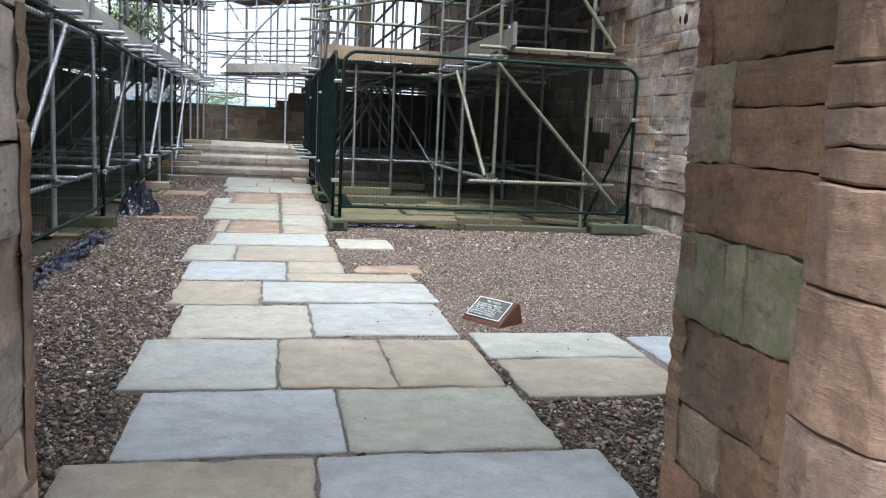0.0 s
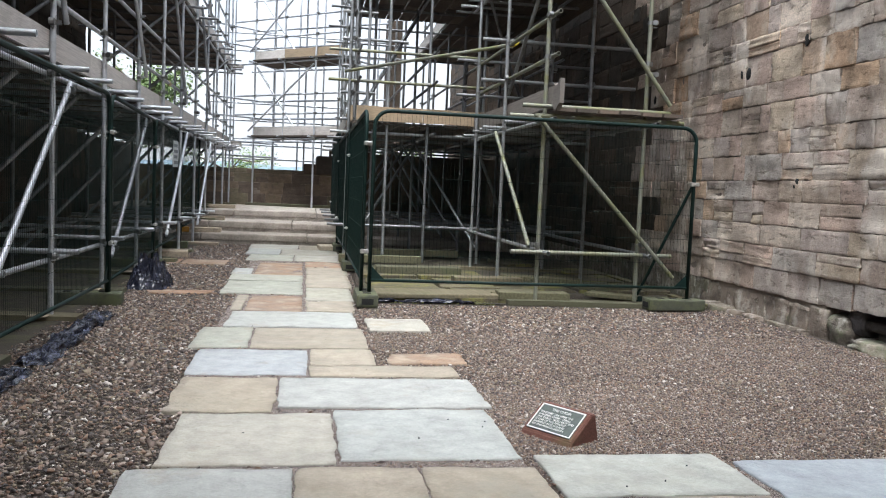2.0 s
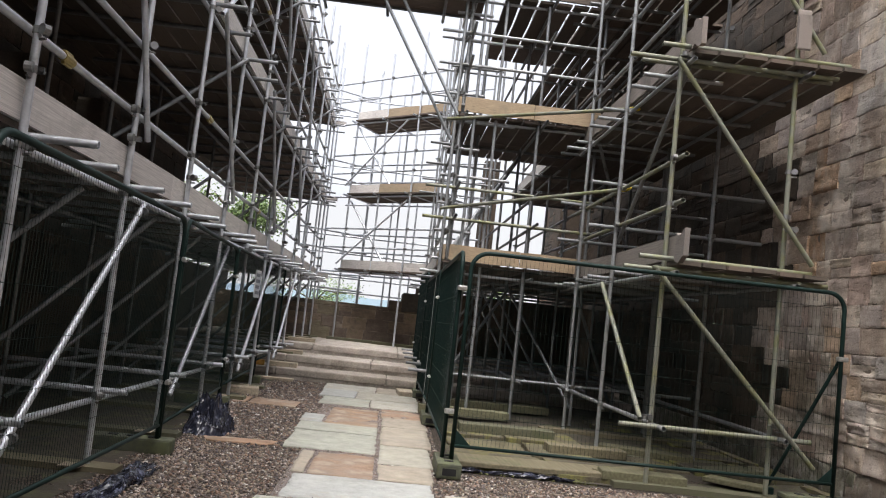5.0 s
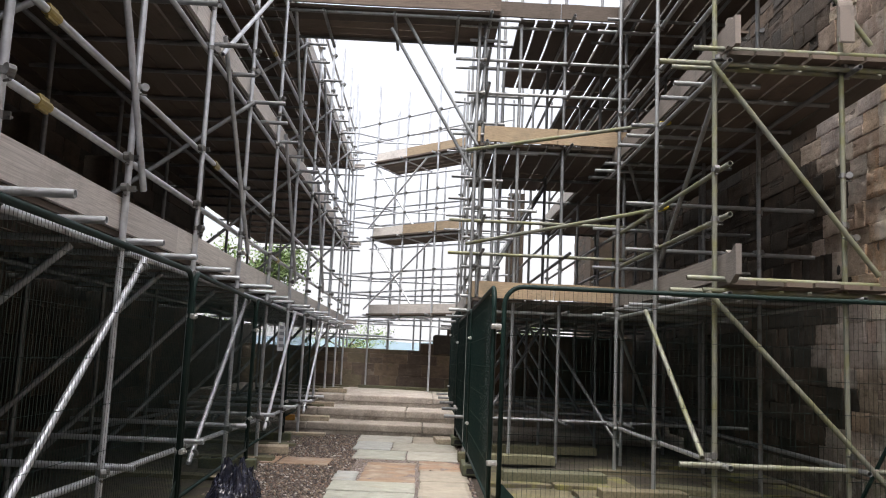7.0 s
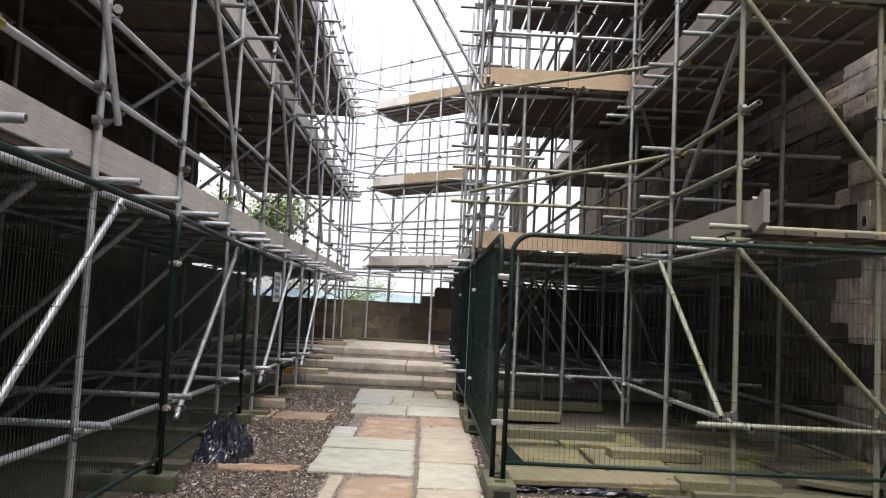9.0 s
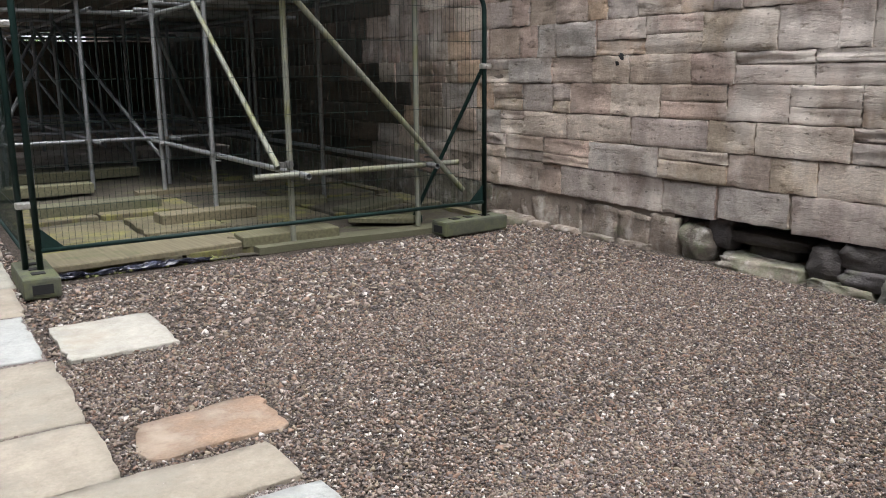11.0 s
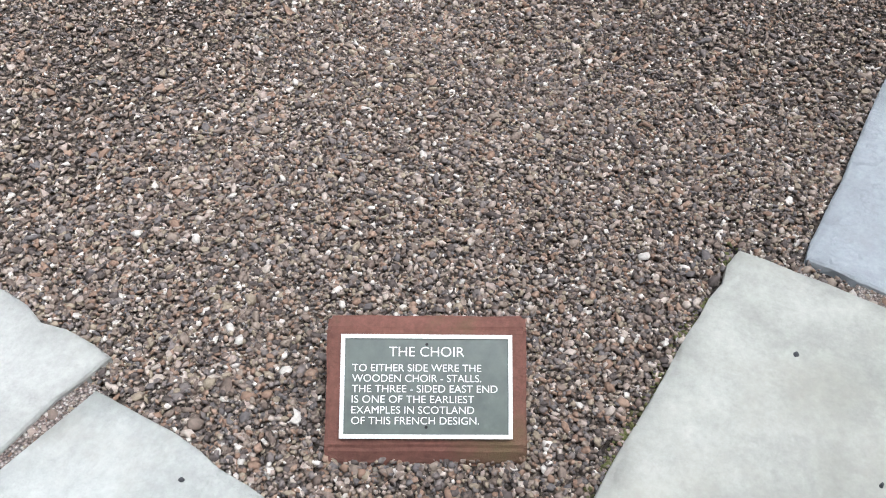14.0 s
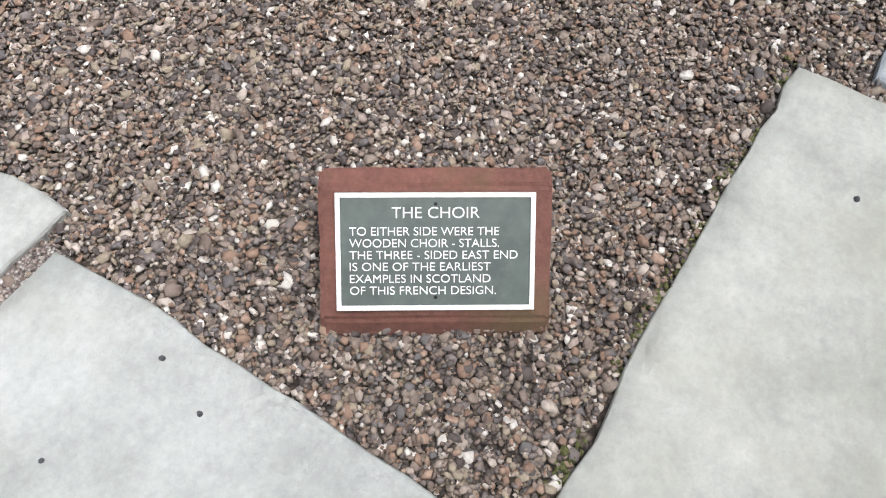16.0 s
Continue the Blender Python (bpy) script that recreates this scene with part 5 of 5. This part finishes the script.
for d in (2.45, 4.45, 6.45):
    for k in range(5):
        f = k / 4.4
        ax, ay = EP[0][0] + 0.45 * f, EP[0][1] + 1.25 * f
        east.board(ax + 1.15, ay - 1.05, d, 0.24, 3.1, 47, "deck")
    east.toe(EP[0], EP[1], d + 0.04, "grey")
    east.toe(EP[1], EP[3], d + 0.04, "orange" if d > 3 else "grey")
east.tube((-0.9, 24.3, 2.6), (0.8, 22.8, 4.3), "galv", "brace")
east.tube((-0.7, 24.3, 4.3), (0.4, 23.2, 2.6), "galv", "brace")
east.tube((-0.9, 24.3, 4.7), (0.6, 23.0, 6.4), "galv", "brace")
east.tube((-0.7, 24.3, 6.3), (0.3, 23.3, 4.7), "galv", "brace")
for x, y in ((-0.3, 26.2), (0.4, 26.0), (-1.4, 25.6), (-1.9, 25.0), (-1.5, 24.6), (1.1, 25.6), (1.9, 25.0), (2.6, 24.9), (3.3, 25.4)):
    east.tube((x, y, 1.62), (x, y, 7.4 + rng.random() * 1.2), "galv", "standard")
for z in (1.9, 2.3, 3.0, 3.5, 5.0, 5.5, 7.0, 7.5):
    east.tube((-2.2, 26.1, z), (3.6, 26.0, z), "galv", "guard_rail")
    east.tube((-2.1, 24.9, z + 0.06), (-0.2, 26.3, z + 0.06), "galv", "guard_rail")

# ---- timbers on the ground ----
def timber(x, y, z, ln, w, h, rz, mat, label, group):
    ob = thing("timber_board", x, y, z, label, "timber", group, rz)
    part("board_body", roughen(box_bm(-ln / 2, ln / 2, -w / 2, w / 2, 0, h, 0.008), 0.006, 5, x + y), mat, ob)


for x, y, ln, w, h, rz in ((3.28, 10.12, 0.82, 0.24, 0.09, -2), (3.15, 10.4, 0.7, 0.2, 0.06, 40), (2.2, 10.25, 1.5, 0.5, 0.05, 4), (4.35, 10.45, 0.6, 0.25, 0.05, -40), (3.05, 11.5, 0.9, 0.25, 0.1, 3), (2.3, 12.6, 1.2, 0.26, 0.11, 2), (1.9, 14.2, 1.3, 0.25, 0.12, 0), (3.9, 12.0, 1.1, 0.3, 0.07, -20), (4.6, 11.2, 0.8, 0.3, 0.06, 25), (2.6, 15.6, 1.6, 0.25, 0.12, 5)):
    timber(x, y, 0.045, ln, w, h, rz, M_SOLE, "mossy timber sole board under the scaffold", "sole boards")
for x, y, z, ln, w, h, rz in ((-1.33, 14.62, 0.01, 0.46, 0.28, 0.1, 8), (-1.3, 17.3, 0.01, 0.8, 0.22, 0.05, 4), (-1.22, 18.15, 0.2, 0.55, 0.3, 0.09, 3), (-1.25, 19.2, 0.4, 0.55, 0.25, 0.08, 6), (-1.2, 20.9, 0.6, 0.6, 0.25, 0.08, 2), (1.12, 16.9, 0.02, 0.3, 0.6, 0.08, 4)):
    timber(x, y, z, ln, w, h, rz, M_PAD, "pale timber packing pad beside the steps", "packing pads")

timber(-1.66, 17.98, 0.2, 0.24, 0.11, 0.1, 8, M_ORANGE_BLOCK, "short orange-painted timber block on the step", "")


def plastic(x, y, sx, sy, h, seed, rz):
    """A crumpled plastic sheet."""
    ob = thing("plastic_sheet", x, y, 0.0, "crumpled black plastic sheet at the foot of the fence", "plastic sheet", "plastic sheets", rz)
    bm = bmesh.new()
    bmesh.ops.create_grid(bm, x_segments=44, y_segments=60, size=0.5)
    for v in bm.verts:
        q = Vector((v.co.x * 4 + seed, v.co.y * 7, seed))
        edge = max(abs(v.co.x), abs(v.co.y)) * 2
        f = max(0.0, 1 - edge ** 3)
        fold = abs(noise.noise(q * 0.8)) + 0.6 * abs(noise.noise(q * 1.9)) + 0.35 * abs(noise.noise(q * 4.3))
        v.co = Vector((v.co.x * sx, v.co.y * sy, 0.012 + h * f * (0.35 + 1.1 * fold)))
        v.co += noise.noise_vector(q) * 0.05 + noise.noise_vector(q * 2.5) * 0.025 + noise.noise_vector(q * 6.0) * 0.01
        v.co.z = max(0.008, v.co.z)
    part("sheet", bm, M_PLASTIC, ob)


plastic(-1.0, 5.4, 0.2, 2.2, 0.03, 1.3, 1)
plastic(-1.0, 7.7, 0.22, 2.2, 0.045, 4.1, 1)
plastic(-1.0, 10.85, 0.40, 0.75, 0.27, 7.7, 0)
plastic(2.0, 9.93, 1.1, 0.04, 0.006, 5.5, 0)
plastic(-1.12, 11.55, 0.3, 0.7, 0.07, 9.2, 0)

# ---- the plaque ----
plaque = thing("plaque", 2.008, 5.036, 0.0, "red sandstone block bearing a grey-green lettered plate", "plaque", rz=-56.4)
TILT, CZ = radians(37.5), 0.098
slope = Matrix.Translation((0, 0, CZ)) @ Matrix.Rotation(TILT, 4, "X")
bm = bmesh.new()
prof = [(-0.118, 0.0), (-0.094, 0.0), (0.096, 0.0), (0.122, -0.017)]
pts = [(y * math.cos(TILT) - z * math.sin(TILT), CZ - 0.008 + y * math.sin(TILT) + z * math.cos(TILT)) for y, z in prof]
pts = [(pts[1][0] - 0.016, -0.03), (pts[1][0] - 0.013, 0.004), pts[1], pts[2], pts[3], (pts[3][0] + 0.05, -0.03)]
a = [bm.verts.new((-0.163, y, z)) for y, z in pts]
b = [bm.verts.new((0.163, y, z)) for y, z in pts]
bm.faces.new(a)
bm.faces.new(b[::-1])
for k in range(len(pts)):
    n = (k + 1) % len(pts)
    bm.faces.new((a[n], a[k], b[k], b[n]))
bmesh.ops.recalc_face_normals(bm, faces=bm.faces)
bmesh.ops.bevel(bm, geom=list(bm.edges), offset=0.006, segments=2, affect="EDGES")
bmesh.ops.subdivide_edges(bm, edges=[e for e in bm.edges if e.calc_length() > 0.08], cuts=4, use_grid_fill=True)
part("stone_block", roughen(bm, 0.0025, 20), M_PLAQUE_STONE, plaque)


def on_slope(name, bm, mat, label="", under=None):
    bmesh.ops.transform(bm, matrix=slope, verts=bm.verts)
    return part(name, bm, mat, under or plaque, label)


PW, PH = 0.1390, 0.0830
plate = on_slope("plate", box_bm(-PW, PW, -PH, PH, -0.007, 0.0, 0.001), M_PLATE, "grey-green enamelled metal plate")
bm = bmesh.new()
for x0, x1, y0, y1 in ((-PW, PW, PH - 0.0065, PH), (-PW, PW, -PH, -PH + 0.0065), (-PW, -PW + 0.0065, -PH + 0.0065, PH - 0.0065), (PW - 0.0065, PW, -PH + 0.0065, PH - 0.0065)):
    box_bm(x0, x1, y0, y1, 0.0002, 0.0035, 0, bm)
on_slope("border", bm, M_WHITE, "raised white border", plate)
for y in (PH - 0.016, -PH + 0.018):
    bm = bmesh.new()
    bmesh.ops.create_cone(bm, cap_ends=True, segments=10, radius1=0.0028, radius2=0.0022, depth=0.003, matrix=Matrix.Translation((0.0, y, 0.001)))
    on_slope("screw", bm, M_HOLE, "", plate)
LETTERING = (("THE CHOIR", -0.0610, 0.0610, 0.0555, 0.0158), ("TO EITHER SIDE WERE THE", -0.1200, 0.0885, 0.0293, 0.0118), ("WOODEN CHOIR - STALLS.", -0.1200, 0.0885, 0.0127, 0.0118), ("THE THREE - SIDED EAST END", -0.1200, 0.1148, -0.0040, 0.0118),
             ("IS ONE OF THE EARLIEST", -0.1200, 0.0770, -0.0206, 0.0118), ("EXAMPLES IN SCOTLAND", -0.1200, 0.0770, -0.0377, 0.0118), ("OF THIS FRENCH DESIGN.", -0.1200, 0.0850, -0.0545, 0.0118))
for words, x0, x1, y, cap in LETTERING:
    cu = bpy.data.curves.new("lettering", "FONT")
    cu.body, cu.size, cu.extrude, cu.offset = words, 1.0, 0.06, -0.004
    tmp = new("lettering_source", cu)
    me = bpy.data.meshes.new_from_object(tmp.evaluated_get(bpy.context.evaluated_depsgraph_get()))
    bpy.data.objects.remove(tmp)
    co = np.empty(len(me.vertices) * 3)
    me.vertices.foreach_get("co", co)
    co = co.reshape(-1, 3)
    lo, hi = co.min(0), co.max(0)
    co[:, 0] = x0 + (co[:, 0] - lo[0]) / (hi[0] - lo[0]) * (x1 - x0)
    co[:, 1] = y + (co[:, 1] / 0.70 - 0.5) * cap
    co[:, 2] = 0.0012 + (co[:, 2] - lo[2]) * 0.016
    me.vertices.foreach_set("co", co.ravel())
    me.transform(slope)
    me.materials.clear()
    me.materials.append(M_WHITE)
    place("lettering", me, world_of(plate), plate, "raised white lettering")


# dark spots trodden into the flags by the plaque
r = random.Random(77)
for i, (x, y) in enumerate(((1.693, 5.285), (1.66, 5.19), (1.50, 5.32), (2.49, 4.55), (2.3, 4.36), (1.3, 5.0), (0.62, 4.1), (1.05, 3.3), (0.45, 5.1), (0.9, 7.6), (2.1, 4.3), (3.2, 4.1))):
    spot = thing("dark_spot", x, y, 0.022, "flat dark spot of trodden dirt on a pale flagstone", "spot", "dark spots")
    bm = bmesh.new()
    bmesh.ops.create_cone(bm, cap_ends=True, segments=9, radius1=0.0034 + 0.0024 * r.random(), radius2=0.003, depth=0.006)
    part("smear", roughen(bm, 0.002, 90, i), M_SPOT, spot)

# ---- trees and distance ----
def tree(x, y, z, height, spread, seed, label):
    r = random.Random(seed)
    ob = thing("tree", x, y, z, label, "tree", "trees beyond the apse")
    bm = bmesh.new()
    tips = []
    bmesh_pts = [(0, 0, 0), (0.1, 0.05, height * 0.25), (0.0, 0.15, height * 0.5), (0.1, 0.1, height * 0.85)]
    for (p, q), (ra, rb) in zip(zip(bmesh_pts, bmesh_pts[1:]), ((0.2, 0.15), (0.15, 0.1), (0.1, 0.04))):
        ring_tube(bm, [p, q], (ra + rb) / 2, 7)
    for k in range(16):
        h0 = r.uniform(0.25, 0.85) * height
        g = r.uniform(0, 6.28)
        ln = spread * r.uniform(0.5, 1.0)
        tip = (math.cos(g) * ln, math.sin(g) * ln, h0 + r.uniform(0.05, 0.22) * height)
        ring_tube(bm, [(0.05, 0.08, h0), (tip[0] * 0.5, tip[1] * 0.5, h0 + 0.12 * height), tip], 0.04, 5)
        tips += [tip, (tip[0] * 0.6, tip[1] * 0.6, tip[2] - 0.02 * height)]
    part("trunk", bm, M_BARK, ob)
    verts, faces = [], []
    for tip in tips:
        for k in range(170):
            c = Vector(tip) + Vector((r.gauss(0, .45), r.gauss(0, .45), r.gauss(0, .36))) * spread * 0.42
            u = Vector((r.uniform(-1, 1), r.uniform(-1, 1), r.uniform(-1, 1))).normalized()
            v = u.orthogonal().normalized()
            s = r.uniform(0.035, 0.08)
            n = len(verts)
            verts += [tuple(c - u * s), tuple(c + v * s * 0.5), tuple(c + u * s), tuple(c - v * s * 0.5)]
            faces.append((n, n + 1, n + 2, n + 3))
    me = bpy.data.meshes.new("crown")
    me.from_pydata(verts, [], faces)
    me.materials.append(M_LEAF)
    tagged(place("crown", me, world_of(ob), ob), kind="stuff")


tree(-4.9, 29.5, 0.0, 5.0, 1.6, 3, "leafy green tree rising behind the scaffold")
tree(-3.2, 44.0, -2.0, 4.6, 2.4, 4, "low leafy tree beyond the apse wall")
tree(4.4, 40.0, -1.0, 5.2, 2.0, 5, "leafy tree beyond the aisle scaffold")
bm = bmesh.new()
N = 80
lo, hi = [], []
for k in range(N + 1):
    x = -1100 + 2200 * k / N
    lo.append(bm.verts.new((x, 1300, -5)))
    hi.append(bm.verts.new((x, 1330, 27 + 14 * noise.noise(Vector((x * 0.0035, 2, 0))) + 7 * noise.noise(Vector((x * 0.014, 5, 0))))))
for k in range(N):
    bm.faces.new((lo[k], lo[k + 1], hi[k + 1], hi[k]))
tagged(part("backdrop", bm, M_HILL, smooth=True), "blue-grey line of distant hills", "hills", kind="structure")

# ---- loose gravel ----
def pebble_shape(kind):
    """A chipped stone: twelve, eight or six corners."""
    bm = bmesh.new()
    if kind == 2:
        bmesh.ops.create_icosphere(bm, subdivisions=1, radius=1.0)
    elif kind == 1:
        bmesh.ops.create_cone(bm, cap_ends=True, segments=4, radius1=1.0, radius2=0.7, depth=1.1)
    else:
        bmesh.ops.create_cone(bm, cap_ends=True, segments=3, radius1=1.05, radius2=0.8, depth=1.0)
    bmesh.ops.triangulate(bm, faces=bm.faces)
    bm.verts.ensure_lookup_table()
    out = np.array([v.co[:] for v in bm.verts]), np.array([[v.index for v in f.verts] for f in bm.faces])
    bm.free()
    return out


def on_slab(x, y):
    hit = np.zeros(len(x), bool)
    for rows_ in (NEAR_ROWS, FAR_ROWS, SIDE_ROWS):
        for y0, y1, cells in rows_:
            for x0, x1, _ in cells:
                hit |= (x > x0 + 0.004) & (x < x1 - 0.004) & (y > y0 + 0.004) & (y < y1 - 0.004)
    return hit


def pebbles(name, label, x0, x1, y0, y1, density, size, kind, seed, keep, mat=M_PEBBLE, over=False):
    g = np.random.default_rng(seed)
    n = int((x1 - x0) * (y1 - y0) * density)
    x, y = g.uniform(x0, x1, n), g.uniform(y0, y1, n)
    ok = keep(x, y) & (~on_slab(x, y) | over)
    x, y = x[ok], y[ok]
    n = len(x)
    shape, tri = pebble_shape(kind)
    k = len(shape)
    sc = g.lognormal(0, 0.34, n)[:, None] * size * np.stack([g.uniform(.8, 1.35, n), g.uniform(.65, 1.0, n), g.uniform(.42, .78, n)], 1)
    ang = g.uniform(0, 6.283, n)
    tx, ty = g.normal(0, .28, n), g.normal(0, .28, n)
    p = shape[None] * sc[:, None] * (1 + g.normal(0, 0.17, (n, k, 1)))
    px = p[..., 0] * np.cos(ang)[:, None] - p[..., 1] * np.sin(ang)[:, None]
    py = p[..., 0] * np.sin(ang)[:, None] + p[..., 1] * np.cos(ang)[:, None]
    pz = p[..., 2] + px * tx[:, None] + py * ty[:, None]
    out = np.stack([px + x[:, None], py + y[:, None], pz + (g.uniform(-0.002, 0.013, n))[:, None]], 2).reshape(-1, 3)
    faces = (tri[None] + (np.arange(n) * k)[:, None, None]).reshape(-1, 3)
    me = bpy.data.meshes.new(name)
    me.vertices.add(len(out))
    me.vertices.foreach_set("co", out.ravel())
    me.loops.add(faces.size)
    me.loops.foreach_set("vertex_index", faces.ravel().astype(np.int32))
    me.polygons.add(len(faces))
    me.polygons.foreach_set("loop_start", np.arange(0, faces.size, 3, dtype=np.int32))
    me.update(calc_edges=True)
    me.materials.append(mat)
    tagged(new(name, me), label, "gravel", kind="stuff")


near_box = lambda x, y: (x > 1.0) & (x < 3.0) & (y > 4.4) & (y < 5.8)
# the finer pebbles thin out towards the coarser gravel
thinning = lambda x, y: np.minimum((3.5 - x) / 0.5, (6.2 - y) / 0.4) > np.abs(np.sin(x * 917.7 + y * 3311.3))
pebbles("gravel", "loose brown and grey pebbles round the plaque", 1.0, 3.5, 4.4, 6.2, 15000, 0.0054, 2, 1, thinning)
pebbles("gravel", "small angular chippings round the plaque", 1.0, 3.5, 4.4, 6.2, 21000, 0.0046, 1, 11, thinning)
mid_box = lambda x, y: (x > 1.0) & (y > 4.4) & (y < 8.0)
pebbles("gravel", "loose brown gravel before the stained wall", 1.0, 5.45, 4.4, 8.0, 9800, 0.0068, 0, 8, lambda x, y: ~near_box(x, y))
pebbles("gravel", "loose brown gravel across the choir floor", -1.3, 5.45, 2.35, 10.0, 2400, 0.0105, 0, 2, lambda x, y: ~mid_box(x, y) & ~((y > 9.75) & (x > 1.4)))
pebbles("gravel", "loose brown gravel beside the path", -1.35, 1.4, 10.0, 17.7, 1100, 0.0125, 0, 3, lambda x, y: x < 1.35)
pebbles("moss", "yellow-green moss fringe along the flagstone edges", 1.8, 2.72, 4.728, 4.752, 26000, 0.0036, 2, 5, lambda x, y: np.sin(x * 9) + np.sin(x * 31) > -0.9, M_MOSS, True)
pebbles("moss", "yellow-green moss on the mossy enclosure edge", 1.5, 2.8, 9.9, 10.05, 1500, 0.014, 2, 6, lambda x, y: x > 0, M_MOSS, True)
